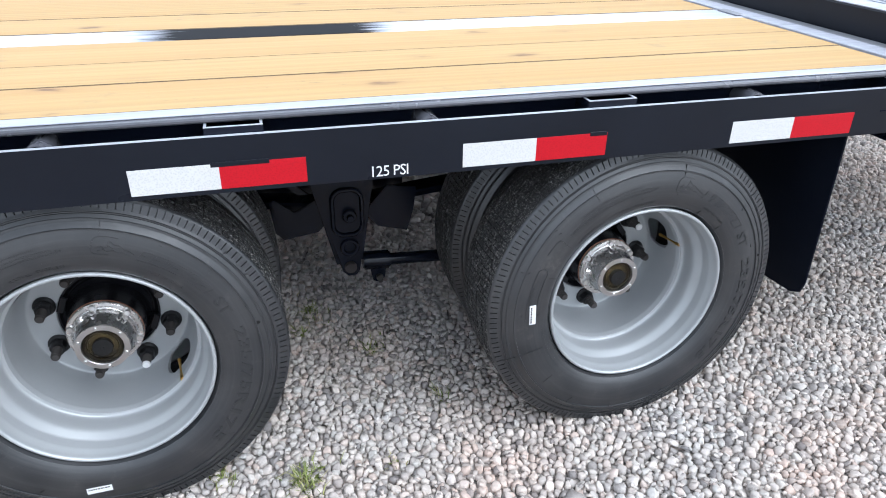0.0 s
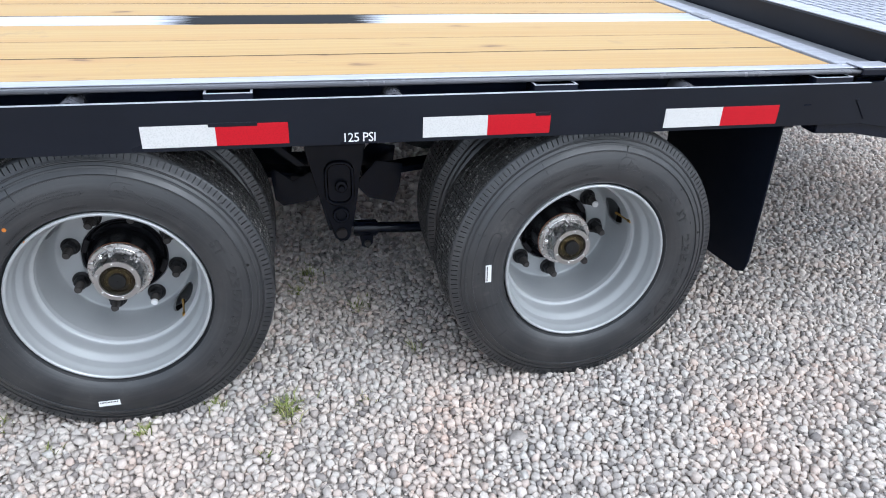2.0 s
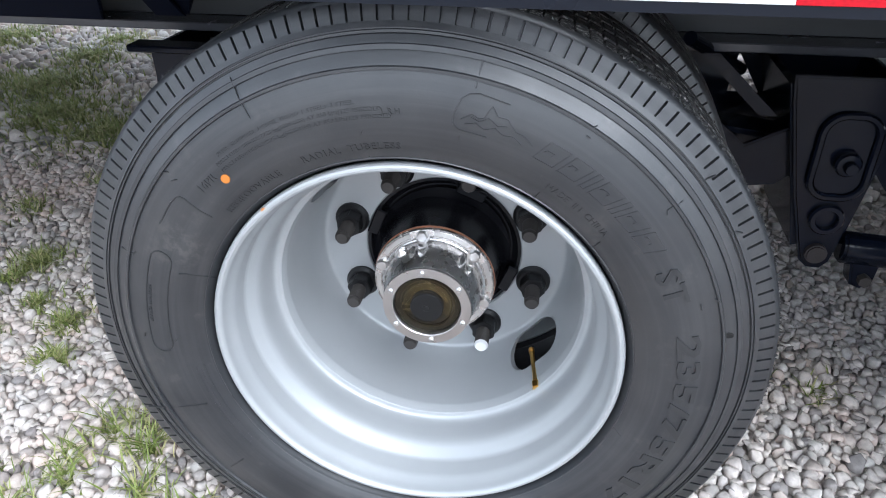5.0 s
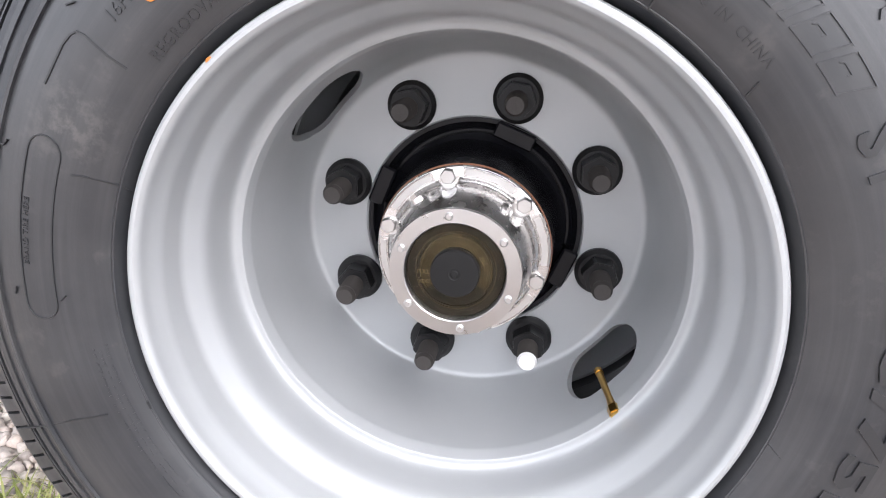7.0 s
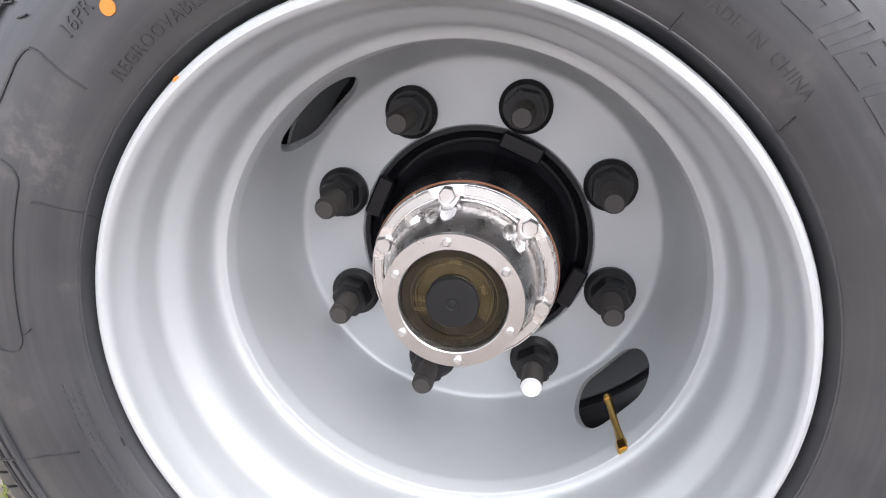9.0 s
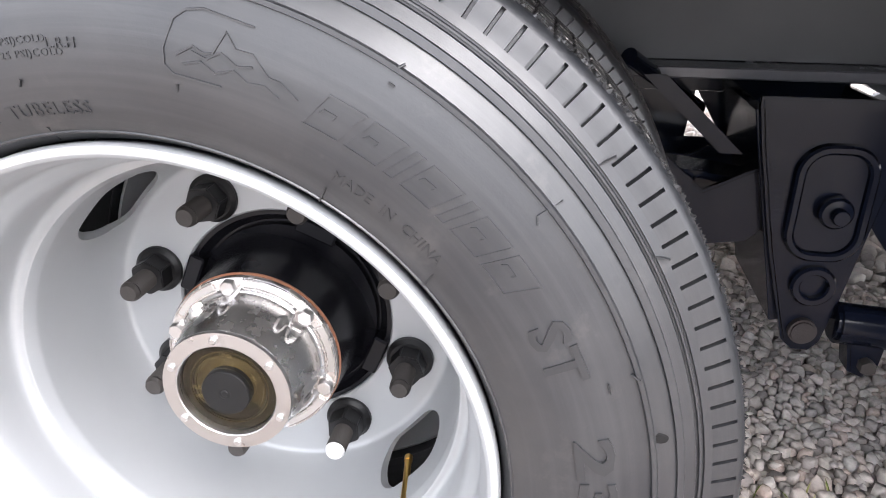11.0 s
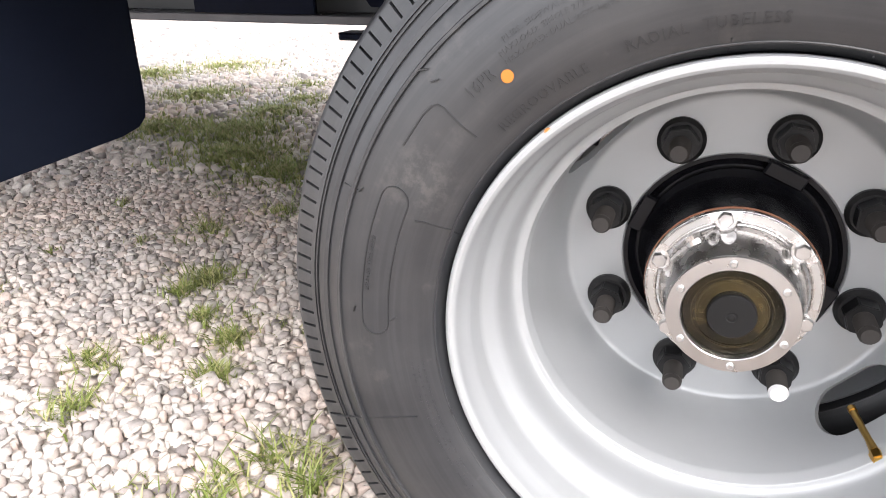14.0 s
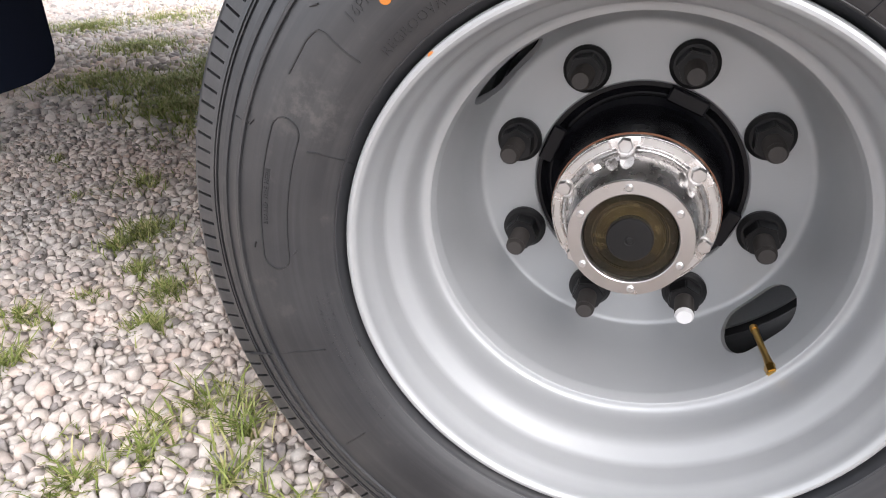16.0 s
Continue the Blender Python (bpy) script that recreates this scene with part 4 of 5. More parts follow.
RIM = [(0.2345, 0.0140), (0.2370, 0.0085), (0.2375, 0.0045), (0.2371, 0.0014), (0.2358, -0.0010), (0.2336, -0.0023), (0.2312, -0.0022), (0.2292, -0.0008), (0.2280, 0.0016), (0.2274, 0.0045), (0.2270, 0.0080), (0.2258, 0.0130), (0.2238, 0.0200), (0.2226, 0.0235), (0.2218, 0.0280), (0.2208, 0.0460),
       (0.2200, 0.0500), (0.2185, 0.0530), (0.2120, 0.0640), (0.2095, 0.0690), (0.2082, 0.0740), (0.2074, 0.0820), (0.2068, 0.0980), (0.2066, 0.1060), (0.2060, 0.1108), (0.2048, 0.1138), (0.2030, 0.1154), (0.2008, 0.1160), (0.1988, 0.1161), (0.1976, 0.1162), (0.1968, 0.1166), (0.1961, 0.1178), (0.1952, 0.1288), (0.1949, 0.1294), (0.1946, 0.1340),
       (0.1941, 0.1480), (0.1930, 0.1720), (0.1912, 0.1930), (0.1882, 0.2110), (0.1852, 0.2250), (0.1808, 0.2330), (0.1780, 0.2376), (0.1762, 0.2402), (0.1745, 0.2418), (0.1720, 0.2428), (0.1690, 0.2430), (0.1135, 0.2430), (0.1117, 0.2448),
       (0.1117, 0.2530), (0.1725, 0.2520), (0.1835, 0.2440), (0.1935, 0.2240), (0.1988, 0.1980), (0.2006, 0.1700), (0.2014, 0.1450), (0.2050, 0.1250), (0.2110, 0.1050), (0.2125, 0.0880), (0.2200, 0.0700), (0.2270, 0.0520), (0.2310, 0.0300)]
# inner side of the barrel that carries the far bead
RIM_BACK = [(0.2098, 0.108), (0.2100, 0.150), (0.2116, 0.170), (0.2200, 0.178), (0.2270, 0.192), (0.2340, 0.202), (0.2385, 0.199), (0.2360, 0.188), (0.2290, 0.180), (0.2240, 0.160), (0.2160, 0.148), (0.2135, 0.108)]


def rim_mesh():
    """Dished disc wheel with two slotted hand holes."""
    ob = part("rim_tmp", revolve(RIM, 144, True), M_silver)
    for deg in (138.0, 318.0):
        c = plate(rounded(0, 0, 0.092, 0.056, 0.0275, 10), -0.045, 0.045, 0)
        c.transform(Matrix.Translation(polar(0.1915, deg, 0.208)) @ Matrix.Rotation(radians(90 - deg), 4, "Y") @ Matrix.Rotation(radians(42), 4, "X"))
        cut = part("cutter_tmp", c, M_silver)
        mod = ob.modifiers.new("cut", "BOOLEAN")
        mod.operation, mod.object, mod.solver = "DIFFERENCE", cut, "EXACT"
        bpy.context.view_layer.update()
        me = bpy.data.meshes.new_from_object(ob.evaluated_get(bpy.context.evaluated_depsgraph_get()))
        ob.modifiers.clear()
        ob.data = me
        bpy.data.objects.remove(cut)
    b = bmesh.new()
    b.from_mesh(ob.data)
    merge(b, revolve(RIM_BACK, 96, True))
    finish(b, 30)
    me = bpy.data.meshes.new("wheel")
    b.to_mesh(me)
    b.free()
    bpy.data.objects.remove(ob)
    me.materials.clear()
    me.materials.append(M_silver)
    return me


TYRE, RIMME = tyre_mesh(), rim_mesh()


def nut_meshes():
    nut = revolve([(0.0, 0.2428), (0.0245, 0.2428), (0.0245, 0.2385), (0.0205, 0.2350), (0.0, 0.2350)], 32)
    hexa = bmesh.new()
    bmesh.ops.create_cone(hexa, cap_ends=True, segments=6, radius1=0.0192, radius2=0.0185, depth=0.020)
    bmesh.ops.bevel(hexa, geom=hexa.edges[:], offset=0.0012, segments=2, affect="EDGES")
    hexa.transform(Matrix.Translation((0, 0.2255, 0)) @ Matrix.Rotation(radians(90), 4, "X"))
    merge(nut, hexa)
    prof = [(0.0105, 0.220)]
    for i in range(13):
        y = 0.2145 - i * 0.0022
        prof += [(0.0105, y), (0.0097, y - 0.0011)]
    prof += [(0.0102, 0.1845), (0.0080, 0.1805), (0.0, 0.1805)]
    stud = revolve(prof, 20)
    return nut, stud


def arc_text(body, r, deg, height, extrude=0.0010, sink=0.0004, space=1.0, squeeze=1.0, bold=0.0):
    """Raised letters on the sidewall, read clockwise from the angle deg with their tops outward."""
    b = text_mesh(body, height / 0.70, extrude, space, bold)
    for v in b.verts:
        u, w, h = v.co.x * squeeze, v.co.y, v.co.z
        rr = r + w
        a = radians(deg) - u / (r + height / 2)
        v.co = Vector((rr * math.cos(a), wall_y(rr) + sink - h - extrude * 0.3, rr * math.sin(a)))
    return b


def arc_bar(r0, r1, d0, d1, lift=0.0008, slant=0.0):
    """A raised bar on the sidewall between two radii and two angles."""
    b = bmesh.new()
    n = max(2, int(abs(d1 - d0) / 1.0) + 1)
    rows = []
    for i in range(n + 1):
        row = []
        for rr, s in ((r0, 0), (r1, slant)):
            p = polar(rr, d0 + (d1 - d0) * i / n + s, wall_y(rr))
            row.append((b.verts.new(p + Vector((0, 0.0005, 0))), b.verts.new(p - Vector((0, lift, 0)))))
        rows.append(row)
    for i in range(n):
        (a0, a1), (b0, b1) = rows[i]
        (c0, c1), (d0_, d1_) = rows[i + 1]
        b.faces.new((a1, b1, d1_, c1)), b.faces.new((a0, a1, c1, c0)), b.faces.new((b1, b0, d0_, d1_))
    (a0, a1), (b0, b1) = rows[0]
    b.faces.new((a0, b0, b1, a1))
    (a0, a1), (b0, b1) = rows[-1]
    b.faces.new((a0, a1, b1, b0))
    return b


def arc_line(points, w, lift):
    """A thin raised line along (radius, degrees) points."""
    b = bmesh.new()
    pts = [polar(r, d, wall_y(r)) for r, d in points]
    rows = []
    for i, p in enumerate(pts):
        t = (pts[min(i + 1, len(pts) - 1)] - pts[max(i - 1, 0)]).normalized()
        side = t.cross(Vector((0, 1, 0))).normalized() * (w / 2)
        up = Vector((0, -lift, 0))
        dn = Vector((0, 0.0006, 0))
        rows.append([b.verts.new(p - side * 1.6 + dn), b.verts.new(p - side + up), b.verts.new(p + side + up), b.verts.new(p + side * 1.6 + dn)])
    for r0, r1 in zip(rows, rows[1:]):
        for j in range(3):
            b.faces.new((r0[j], r0[j + 1], r1[j + 1], r1[j]))
    return b


def pill(r0, r1, d0, d1, n=8):
    """A closed outline with round ends between two radii and two angles."""
    rm, h = (r0 + r1) / 2, (r1 - r0) / 2
    da = math.copysign(math.degrees(h / rm), d1 - d0)
    pts = [(r0, d0 + da + (d1 - d0 - 2 * da) * i / 10) for i in range(11)]
    pts += [(rm - h * math.cos(math.pi * i / n), d1 - da + da * math.sin(math.pi * i / n)) for i in range(1, n)]
    pts += [(r1, d1 - da - (d1 - d0 - 2 * da) * i / 10) for i in range(11)]
    pts += [(rm + h * math.cos(math.pi * i / n), d0 + da - da * math.sin(math.pi * i / n)) for i in range(1, n)]
    return pts + pts[:1]


def frame_bars(r0, r1, d0, d1, w=0.0013, slant=0.0, lift=0.0010):
    """An outlined block: four thin raised lines."""
    b = arc_bar(r0, r0 + w, d0, d1, lift)
    merge(b, arc_bar(r1 - w, r1, d0 + slant, d1 + slant, lift))
    dw = math.degrees(w / r0)
    merge(b, arc_bar(r0, r1, d0, d0 - dw, lift, slant))
    merge(b, arc_bar(r0, r1, d1 + dw, d1, lift, slant))
    return b


def sidewall_marks(wheel, turn):
    """Moulded lettering, outlines and flash lines of a near tyre, which stands turned against its rim."""
    spin = pose(0, 0, 0, 0, turn, 0)

    def on_tyre(name, b, material, lab=""):
        ob = part(name, b, material, wheel, lab)
        ob.matrix_basis = spin
        return ob

    add = lambda name, b, lab="": on_tyre(name, b, M_letter, lab)
    add("lettering", arc_text("16PR", 0.2890, 136.4, 0.0090), "16PR moulded lettering")
    add("lettering", arc_text("PLIES: SIDEWALL 1 STEEL TREAD 1 STEEL+ 3 STEEL", 0.3045, 127.5, 0.0040, 0.0007, 0.0003, 1.12, 1.10), "moulded ply rating line")
    add("lettering", arc_text("MAX.LOAD: SINGLE 2725 kg(6005 LBS) AT 850 kPa(125 PSI)COLD", 0.2972, 129.0, 0.0041, 0.0007, 0.0003, 1.08, 1.04), "moulded load rating line")
    add("lettering", arc_text("MAX.LOAD: DUAL 2575 kg(5675 LBS) AT 850 kPa(125 PSI)COLD", 0.2899, 129.0, 0.0041, 0.0007, 0.0003, 1.08, 1.09), "moulded load rating line")
    add("lettering", arc_text("L.R.H", 0.2940, 93.6, 0.0056), "moulded load range lettering")
    add("lettering", arc_text("REGROOVABLE", 0.2550, 136.5, 0.0074, 0.0008, 0.0003, 1.10), "moulded lettering")
    add("lettering", arc_text("RADIAL  TUBELESS", 0.2570, 113, 0.0078, 0.0009, 0.0003, 1.13), "moulded lettering")
    add("lettering", arc_text("MADE  IN  CHINA", 0.2635, 59.2, 0.0066, 0.0008, 0.0003, 1.05), "moulded lettering")
    soft = lambda b, name="moulded_bar", lab="": on_tyre(name, b, M_rubber, lab)
    add_big = lambda b, lab: on_tyre("lettering", b, M_letter, lab)
    add_big(arc_text("235/75R17.5", 0.2890, 13.7, 0.0225, 0.0016, 0.0004, 1.02, 1.92, 0.0009), "moulded tyre size lettering")
    add_big(arc_text("ST", 0.2850, 29.8, 0.0235, 0.0016, 0.0004, 1.1, 1.12, 0.0007), "moulded lettering")
    a = 64.8
    for wdt in (5.2, 5.0, 2.2, 5.3, 2.2, 5.3, 5.4):
        soft(frame_bars(0.2850, 0.3065, a, a - wdt + 0.9, 0.0010, -1.6, 0.0010))
        if wdt > 3:
            soft(arc_line([(0.2950, a - 1.4), (0.2975, a - 1.8), (0.2975, a - wdt + 2.0), (0.2950, a - wdt + 2.2)], 0.0008, 0.0008))
        a -= wdt
    # emblem of peaks in a rounded frame
    soft(arc_line([(0.3215, 72.0), (0.3229, 77.1), (0.3205, 78.7), (0.3150, 79.8), (0.2995, 80.6), (0.2905, 80.4), (0.2865, 79.4), (0.2862, 74.0)], 0.0010, 0.0009))
    soft(arc_line([(0.2970, 79.2), (0.3035, 77.5), (0.3010, 76.4), (0.3025, 75.4), (0.3151, 74.5), (0.3078, 73.2), (0.3084, 71.5), (0.2999, 69.4), (0.3001, 68.1), (0.2951, 65.9)], 0.0010, 0.0010))
    soft(arc_line([(0.2930, 78.4), (0.2965, 76.6), (0.2925, 74.9), (0.2970, 73.0), (0.2930, 71.4), (0.2950, 69.6), (0.2915, 67.8)], 0.0010, 0.0010))
    soft(arc_line([(0.3005, 77.6), (0.2985, 76.0), (0.3040, 74.6), (0.2995, 72.8), (0.3020, 71.2)], 0.0010, 0.0009))
    add("lettering", arc_text("BRAND TIRE HERE", 0.3030, 174.3, 0.0042, 0.0008, 0.0003, 1.08), "moulded lettering")
    add("moulded_bar", arc_line(pill(0.2845, 0.3095, 182.5, 155.0), 0.0010, 0.0010))
    add("moulded_bar", arc_line([(0.3103, 148.7), (0.3100, 143.0), (0.3085, 141.3), (0.3060, 140.5), (0.3000, 140.1), (0.2947, 140.2), (0.2814, 140.3), (0.2674, 140.2)], 0.0012, 0.0010))
    rg = random.Random(4)
    # small raised lettering too fine to read
    fine = bmesh.new()
    for rr in (0.2560, 0.2606, 0.2652):
        d = 187.0 + rg.uniform(0, 3)
        while d < 218:
            w = rg.uniform(0.25, 0.6)
            if rg.random() < 0.8:
                merge(fine, arc_bar(rr + rg.uniform(0, 0.0006), rr + rg.uniform(0.0016, 0.0028), d, d + w, 0.0004, rg.uniform(-0.2, 0.2)))
            d += w + rg.uniform(0.15, 0.35)
    soft(fine)
    # mould vent whiskers and their flash, every eighteenth of a turn
    for pts in ([(0.2747, 159.0), (0.2681, 158.6), (0.2463, 158.5), (0.2400, 159.7)], [(0.3755, 199.6), (0.3441, 199.5), (0.3047, 199.1), (0.2750, 199.7)], [(0.2454, 200.1), (0.2457, 201.7)],
                [(0.3340, 139.0), (0.3291, 138.0)], [(0.3212, 138.9), (0.3173, 137.8)], [(0.3582, 117.8), (0.3394, 117.7), (0.3189, 117.5)], [(0.3332, 118.2), (0.3311, 117.6)], [(0.2497, 98.0), (0.2400, 98.8)],
                [(0.2749, 98.3), (0.2784, 97.8)], [(0.3515, 77.9), (0.3268, 78.0)], [(0.2814, 78.9), (0.2417, 78.4)], [(0.3394, 58.4), (0.3362, 58.8)], [(0.3268, 58.9), (0.3269, 58.2)], [(0.2557, 59.2), (0.2446, 59.2)],
                [(0.2565, 41.5), (0.2474, 40.8)], [(0.3244, 39.4), (0.3272, 40.1), (0.3424, 39.7)], [(0.3670, 40.0), (0.3780, 39.8)], [(0.3170, 20.2), (0.3168, 19.0)], [(0.3310, 20.4), (0.3350, 19.6)], [(0.3670, 30.2), (0.3740, 29.4)],
                [(0.3190, 179.0), (0.3172, 178.0)], [(0.2810, 179.4), (0.2770, 178.6)], [(0.3310, 159.2), (0.3270, 158.2)], [(0.3460, 159.4), (0.3290, 159.0)], [(0.3200, 219.4), (0.2900, 219.0)], [(0.3300, 238.6), (0.3150, 239.4)]):
        add("flash_line", arc_line(pts, 0.0009, 0.0017))
    for d in (262, 290, 318, 342):
        r0 = rg.choice((0.246, 0.300, 0.318))
        add("flash_line", arc_bar(r0, r0 + rg.choice((0.016, 0.010)), d, d + 0.14, 0.0007, rg.uniform(-1.5, 1.5)))
    dimple = revolve([(0.0058, 0.0), (0.0050, -0.0012), (0.0, -0.0014)], 18)
    dimple.transform(Matrix.Diagonal((1, 1, 0.62, 1)))
    on_tyre("vent_spot", dimple, M_plug).matrix_basis = spin @ Matrix.Translation(polar(0.3395, 12.0, wall_y(0.3395)))
    # ragged rubber fringe along the tread's edge
    fr = bmesh.new()
    for i in range(620):
        d = rg.uniform(-8, 62) if i % 5 else rg.uniform(62, 190)
        y0, h, w, tip = rg.uniform(0.014, 0.030), rg.uniform(0.0002, 0.0022), rg.uniform(0.10, 0.28), rg.uniform(-0.5, 0.5)
        q = [polar(0.3940, d - w, y0), polar(0.3940, d + w, y0), polar(0.3945, d, y0 + 0.0016), polar(0.3955 + h, d + tip, y0 - rg.uniform(-0.0006, 0.0022))]
        if min(p.z for p in q) < -HUB_Z:
            continue
        v = [fr.verts.new(p) for p in q]
        for f in ((0, 1, 3), (1, 2, 3), (2, 0, 3)):
            fr.faces.new([v[k] for k in f])
    tagged(on_tyre("tread_fringe", fr, M_rubber), "ragged rubber fringe along the tread edge", kind="stuff")


def hub_cap(wheel, turn):
    """Oil bath hub cap with its window, ring, bolts and filler plug; everything is turned by the given angle."""
    spin = Matrix.Rotation(radians(-turn), 4, "Y")
    put = []
    put.append(part("gasket", revolve([(0.060, 0.1635), (0.0812, 0.1635), (0.0818, 0.1620), (0.0812, 0.1605), (0.060, 0.1605)], 64), M_gasket, wheel, "copper coloured gasket"))
    prof = [(0.0500, 0.160), (0.0800, 0.1602), (0.0806, 0.1594), (0.0808, 0.1580), (0.0806, 0.1560), (0.0798, 0.1545), (0.0785, 0.1541), (0.0712, 0.1541), (0.0704, 0.1539), (0.0697, 0.1531), (0.0692, 0.1520), (0.0684, 0.1512), (0.0674, 0.1508), (0.0664, 0.1500), (0.0656, 0.1484)]
    prof += [(0.0650 - 0.0095 * (i / 18) ** 1.5, 0.1460 - 0.0024 * i) for i in range(19)] + [(0.0550, 0.1015)]
    b = revolve(prof, 360)
    for v in b.verts:
        rr, ang = math.hypot(v.co.x, v.co.z), math.degrees(math.atan2(v.co.z, v.co.x))
        if v.co.y < 0.1542 and rr < 0.0713:
            deg = ((ang - 41 + 30) % 60) - 30
            across, lim = 0.0725 * math.sin(radians(deg)), rr
            if abs(across) < 0.0100 and v.co.y > 0.138:
                lim = min(lim, 0.0725 * math.cos(radians(deg)) - math.sqrt(0.0100 ** 2 - across ** 2))
            # two thumb-nail pockets in the bell behind each bolt
            for mid_deg, wide in ((-1.5, 5.0), (10.5, 4.2)):
                u, w = (deg - mid_deg) / wide, (v.co.y - 0.132) / 0.011
                if u * u + w * w < 1:
                    lim = min(lim, rr - 0.0026 * (1 - u * u - w * w) ** 0.6)
            if lim < rr:
                v.co.x, v.co.z = v.co.x * lim / rr, v.co.z * lim / rr
    cap = part("hub_cap", b, M_chrome, wheel, "polished cast aluminium oil hub cap")
    put.append(cap)
    for kk in range(6):
        d = 41 + 60 * kk + 30
        pad = part("cap_pad", revolve_arc([(0.0698, 0.1545), (0.0699, 0.1522), (0.0704, 0.1518), (0.0709, 0.1519), (0.0712, 0.1524), (0.0713, 0.1538), (0.0780, 0.1538), (0.0781, 0.1524), (0.0784, 0.1519), (0.0789, 0.1518), (0.0794, 0.1522), (0.0795, 0.1545)], d - 19.5, d + 19.5, 16), M_chrome, wheel)
        put.append(pad)
        face = revolve_arc([(0.0719, 0.1540), (0.0720, 0.1531), (0.0774, 0.1531), (0.0775, 0.1540)], d - 17.6, d + 17.6, 14)
        put.append(part("pad_face", face, M_cast, wheel, "rough cast pad between the cap bolts"))
    put.append(part("window_ring", revolve([(0.0545, 0.1020), (0.0566, 0.1012), (0.0571, 0.0990), (0.0565, 0.0964), (0.0444, 0.0958), (0.0436, 0.0966), (0.0432, 0.0985), (0.0428, 0.1090)], 96), M_ring, wheel, "brushed aluminium window ring"))
    put.append(part("oil_face", revolve([(0.0428, 0.1045), (0.0418, 0.1035), (0.0330, 0.1037), (0.0325, 0.1049), (0.0, 0.1051)], 64), M_oil, wheel, "dark oil behind the window"))
    put.append(part("oil_face", revolve_arc([(0.0316, 0.1049), (0.0312, 0.1039), (0.0300, 0.1037), (0.0296, 0.1045), (0.0205, 0.1045)], -35, 215, 48), M_amber, wheel, "amber plastic above the oil line"))
    put.append(part("window_bead", revolve([(0.0352, 0.1037), (0.0350, 0.1029), (0.0344, 0.1029), (0.0342, 0.1037)], 64), M_amber, wheel))
    win = part("window", revolve([(0.0424, 0.0990), (0.0390, 0.0985), (0.0218, 0.0983), (0.0218, 0.0995), (0.0424, 0.1000)], 64, True), M_glass, wheel, "clear oil level window")
    win.visible_shadow = False
    put.append(win)
    for word, sz, wx, wz, rot in (("FULL", 0.0052, -0.0335, -0.004, 0), ("ADD OIL", 0.0046, -0.0325, -0.0125, 0), ("FILL", 0.0050, 0.020, 0.012, -60), ("LEVEL", 0.0046, -0.006, 0.031, -8)):
        wb = text_mesh(word, sz, 0.0002)
        wb.transform(Matrix.Translation((wx, 0.1033, wz)) @ Matrix.Rotation(radians(-rot), 4, "Y") @ Matrix.Rotation(radians(90), 4, "X"))
        put.append(part("window_lettering", wb, M_brownletter, wheel, "tan moulded lettering on the oil window"))
    put.append(part("window_plug", revolve([(0.0212, 0.1100), (0.0212, 0.0950), (0.0203, 0.0937), (0.0052, 0.0933), (0.0046, 0.0938), (0.0034, 0.0938), (0.0026, 0.0931), (0.0, 0.0929)], 40), M_plug, wheel, "black rubber centre plug"))
    for kk in range(6):
        hx = bmesh.new()
        bmesh.ops.create_cone(hx, cap_ends=True, segments=6, radius1=0.0078, radius2=0.0072, depth=0.007)
        bmesh.ops.bevel(hx, geom=hx.edges[:], offset=0.0006, segments=1, affect="EDGES")
        hx.transform(Matrix.Translation(polar(0.0725, 41 + 60 * kk, 0.1508)) @ Matrix.Rotation(radians(90), 4, "X") @ Matrix.Rotation(0.4 * kk, 4, "Z"))
        put.append(part("cap_bolt", hx, M_zinc, wheel))
        put.append(part("ring_rivet", revolve([(0.0035, 0.0962), (0.0035, 0.0945), (0.0023, 0.0934), (0.0, 0.0934)], 16), M_zinc, wheel))
        put[-1].matrix_basis = Matrix.Translation(polar(0.0502, 36 + 60 * kk))
    b = rod(polar(0.046, 128, 0.1360), polar(0.0605, 127, 0.1398), 0.0112, 32, 0.002)
    merge(b, rod(polar(0.0600, 127, 0.1397), polar(0.0655, 127, 0.1410), 0.0098, 32, 0.001))
    merge(b, rod(polar(0.0650, 127, 0.1409), polar(0.0700, 127, 0.1420), 0.0084, 6, 0.001))
    put.append(part("filler_plug", b, M_chrome, wheel))
    for ob in put:
        ob.matrix_basis = spin @ ob.matrix_basis


def revolve_arc(profile, d0, d1, n):
    b = bmesh.new()
    rows = [[b.verts.new(polar(r, d0 + (d1 - d0) * i / n, y)) for r, y in profile] for i in range(n + 1)]
    for i in range(n):
        for j in range(len(profile) - 1):
            b.faces.new((rows[i][j], rows[i][j + 1], rows[i + 1][j + 1], rows[i + 1][j]))
    b.faces.new(rows[0]), b.faces.new(list(reversed(rows[-1])))
    return b


_nut, _stud = nut_meshes()
finish(_nut), finish(_stud)
NUT_ME, STUD_ME = bpy.data.meshes.new("lug_nut"), bpy.data.meshes.new("wheel_stud")
_nut.to_mesh(NUT_ME), _stud.to_mesh(STUD_ME)
NUT_ME.materials.append(M_nut), STUD_ME.materials.append(M_stud)
STUD_WHITE = STUD_ME.copy()
STUD_WHITE.materials.append(M_white)
for p in STUD_WHITE.polygons:
    if p.center.y < 0.1835:
        p.material_index = 1


def wheel_at(label):
    w = new("wheel")
    w.parent = trailer
    w["label"] = label
    part("rim", RIMME, M_silver, w, "silver painted steel rim with two hand holes")
    return w


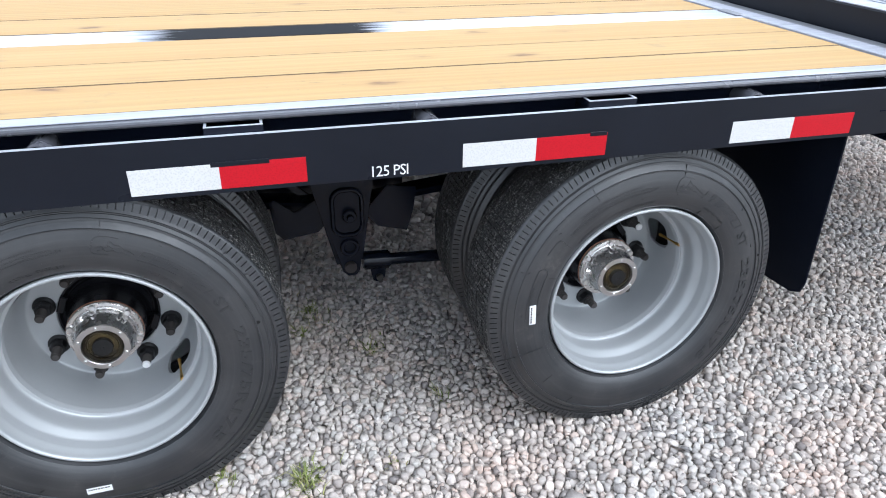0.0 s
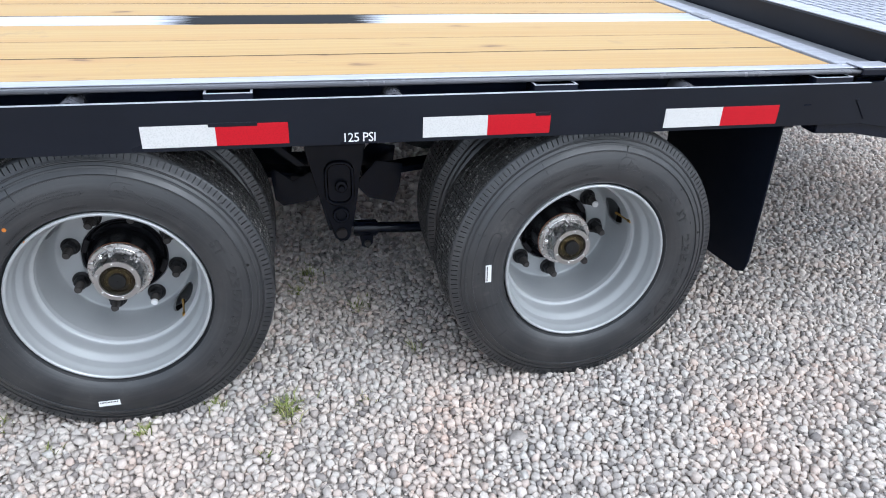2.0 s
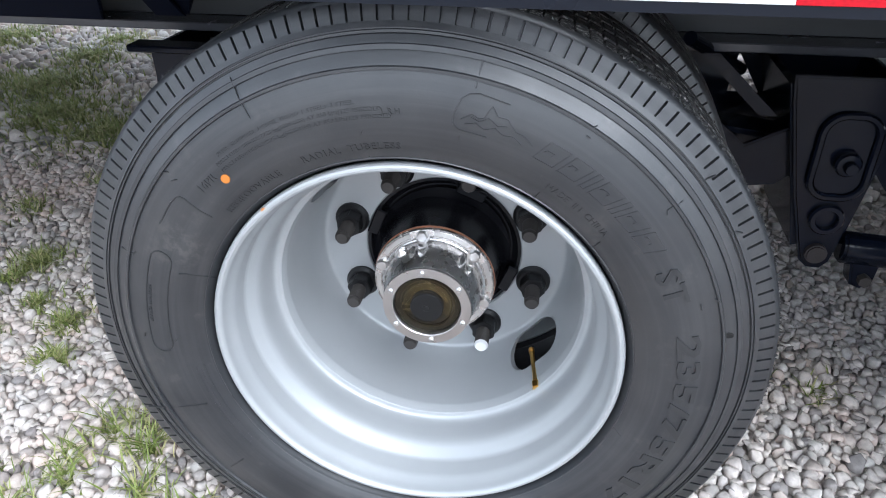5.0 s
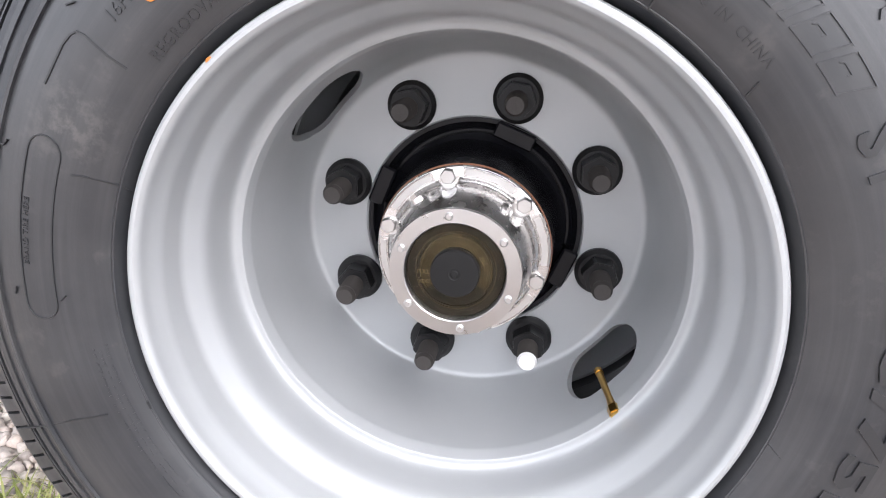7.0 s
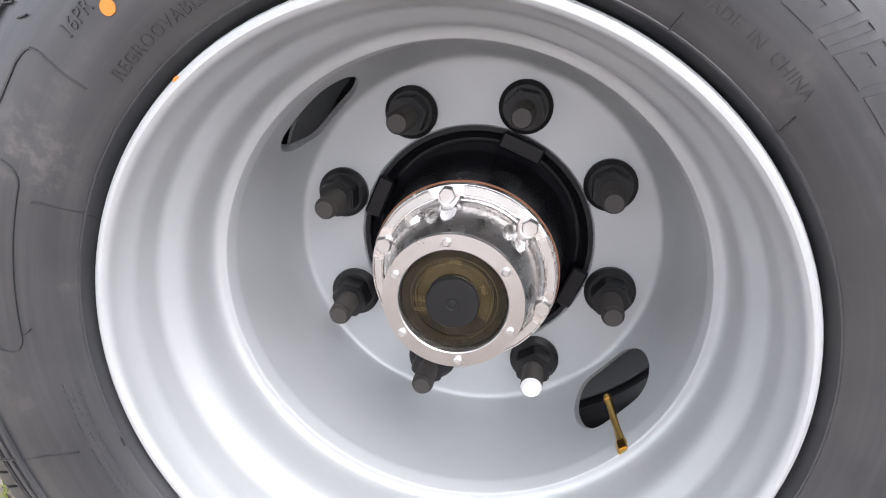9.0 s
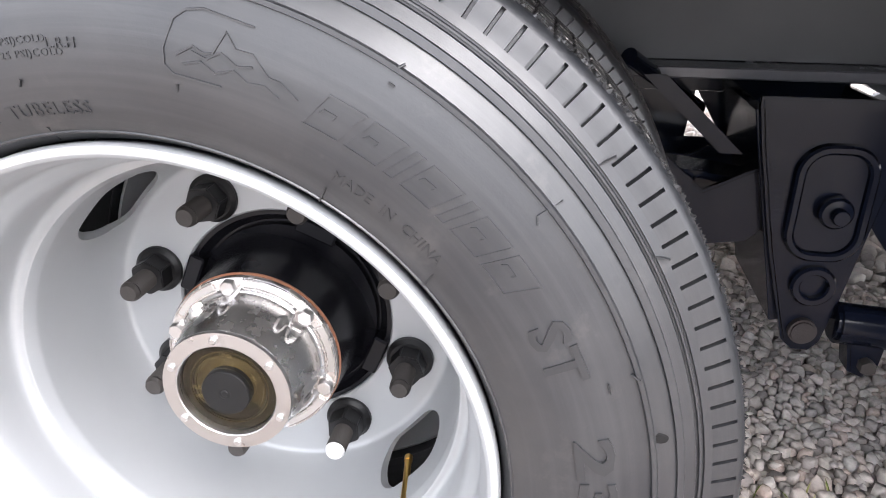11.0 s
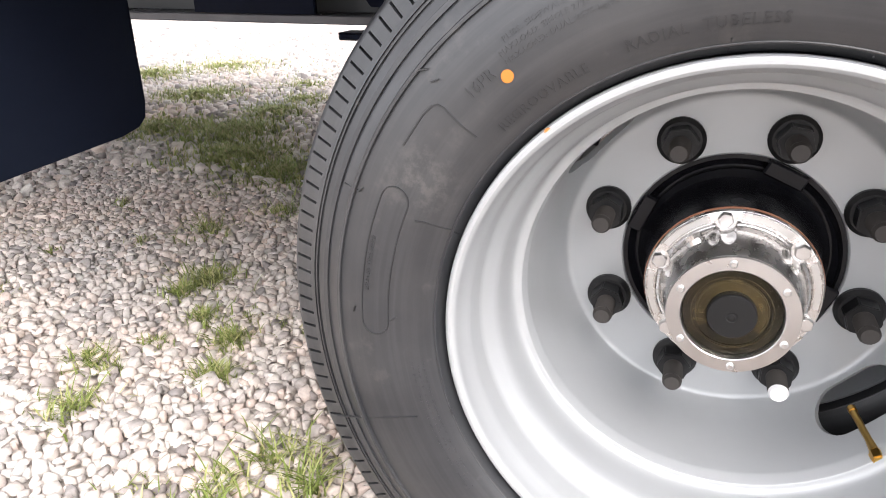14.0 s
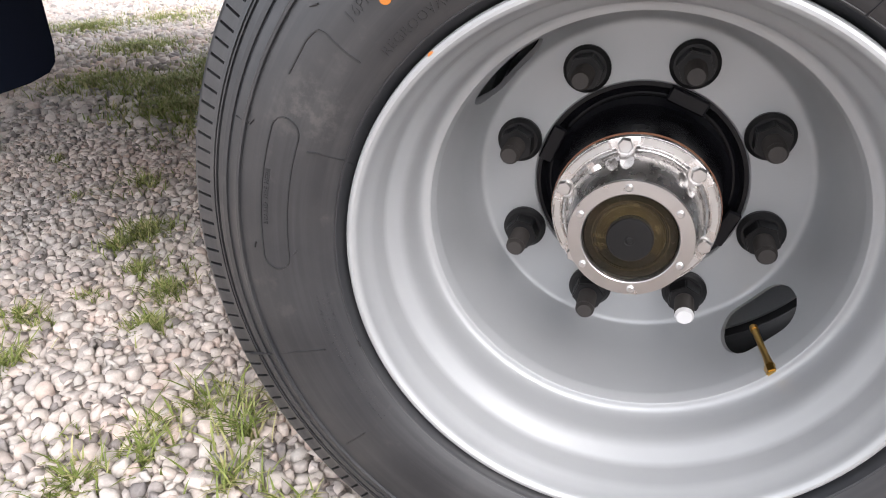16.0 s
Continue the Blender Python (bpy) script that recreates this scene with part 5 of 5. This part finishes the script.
def outer_wheel(x, turn, white_at, cap_turn, label):
    """A near wheel of a dual pair; turn is the wheel's angle about its axle."""
    w = wheel_at(label)
    w.matrix_basis = pose(x, 0, HUB_Z, -0.8, 0, 2.0) @ pose(0, 0, 0, 0, -turn, 0)
    tyre = part("tyre", TYRE, M_rubber, w, "new black radial trailer tyre")
    tyre.matrix_basis = pose(0, 0, 0, 0, turn, 0)
    for kk in range(8):
        a = 27.3 + 45 * kk
        part("lug_nut", NUT_ME, M_nut, w).matrix_basis = Matrix.Translation(polar(0.1375, a)) @ Matrix.Rotation(0.7 * kk, 4, "Y")
        part("wheel_stud", STUD_WHITE if kk == white_at else STUD_ME, M_stud, w, "stud with a white painted tip" if kk == white_at else "").matrix_basis = Matrix.Translation(polar(0.1375, a))
    hb = revolve([(0.1116, 0.2560), (0.1113, 0.2462), (0.1070, 0.2462), (0.1040, 0.2520), (0.0985, 0.2560), (0.0965, 0.2560), (0.0955, 0.2480), (0.0910, 0.2440), (0.0865, 0.2360), (0.0840, 0.2150), (0.0830, 0.1850), (0.0815, 0.1640), (0.050, 0.1638)], 72)
    for kk in range(4):
        bx = box(-0.021, 0.021, 0.236, 0.262, 0.094, 0.1105, 0.002)
        bx.transform(Matrix.Rotation(radians(90 - (67 + 90 * kk)), 4, "Y"))
        part("hub_pad", bx, M_hub, w)
    part("hub", hb, M_hub, w, "gloss black painted hub")
    hub_cap(w, cap_turn)
    vb = rod((0.1464, 0.1165, -0.1352), (0.1446, 0.1280, -0.1338), 0.0068, 6, 0.001)
    merge(vb, rod((0.1447, 0.1275, -0.1338), (0.1425, 0.1440, -0.1337), 0.0052, 16, 0.0008, 0.0038))
    merge(vb, rod((0.1426, 0.1430, -0.1337), (0.1364, 0.1950, -0.1356), 0.0036, 14, 0.0006))
    merge(vb, rod((0.1365, 0.1945, -0.1356), (0.1356, 0.2030, -0.1360), 0.0044, 14, 0.0006))
    part("valve_stem", vb, M_brass, w, "brass valve stem")
    return w


def inner_wheel(x, turn):
    w = wheel_at("inner wheel of a dual pair")
    w.matrix_basis = Matrix.Translation((x, 0.51, HUB_Z)) @ Matrix.Rotation(math.pi, 4, "Z") @ Matrix.Rotation(radians(96 + turn), 4, "Y")
    t = part("tyre", TYRE, M_rubber, w, "new black radial trailer tyre")
    t.matrix_basis = Matrix.Rotation(radians(-96 - turn), 4, "Y")
    return w


wA = outer_wheel(AX, 0.0, 6, 0.0, "silver painted steel wheel with a lower hand hole")
wB = outer_wheel(AXLE_GAP, 60.0, 7, -12.0, "silver painted steel wheel, rearmost of the pair")
for x in (AX, AXLE_GAP):
    inner_wheel(x, 0.0 if x == AX else 60.0)
    for y in (2.50, 1.99):
        w = wheel_at("far side wheel of a dual pair")
        w.matrix_basis = Matrix.Translation((x, y, HUB_Z)) @ (Matrix.Rotation(math.pi, 4, "Z") if y > 2.2 else Matrix.Identity(4))
        part("tyre", TYRE, M_rubber, w, "new black radial trailer tyre")
sidewall_marks(wA, 0.0)
sidewall_marks(wB, 60.0)
part("paint_dot", revolve([(0.0048, wall_y(0.2845) + 0.001), (0.0048, wall_y(0.2845) - 0.0008), (0.0, wall_y(0.2845) - 0.0010)], 20), M_orange, wA, "orange balance mark").matrix_basis = Matrix.Translation(polar(0.2838, 129.8))
part("paint_dot", revolve([(0.0032, 0.004), (0.0032, -0.0016), (0.0, -0.0019)], 14), M_orange, wA, "orange paint spot").matrix_basis = Matrix.Translation(polar(0.2335, 131.0))


def sticker(wheel, r, deg, turn, spin, n):
    """A paper label with a row of dark print, stuck to the sidewall."""
    y = wall_y(r)
    b = box(-0.026, 0.026, y - 0.0012, y + 0.0004, -0.008, 0.008, 0.0002)
    x = -0.022
    for k in range(9):
        w = 0.0022 + 0.0012 * ((k * 5 + n) % 3)
        box(x, x + w, y - 0.0016, y - 0.0011, 0.0018, 0.0054, 0.0, b)
        x += w + 0.0016
    b.faces.ensure_lookup_table()
    for f in b.faces:
        f.material_index = 1 if f.calc_center_median().y < y - 0.00125 and len(f.verts) == 4 and f.calc_area() < 2e-5 else 0
    s = part("paper_label", b, M_white, wheel, "small white paper label with dark print")
    s.data.materials.append(M_plug)
    s.matrix_basis = pose(0, 0, 0, 0, spin, 0) @ Matrix.Translation(polar(r, deg)) @ Matrix.Rotation(radians(-turn), 4, "Y")


sticker(wA, 0.302, 259.9, 0, 0.0, 0)
sticker(wB, 0.292, 178.6, 92, 60.0, 1)
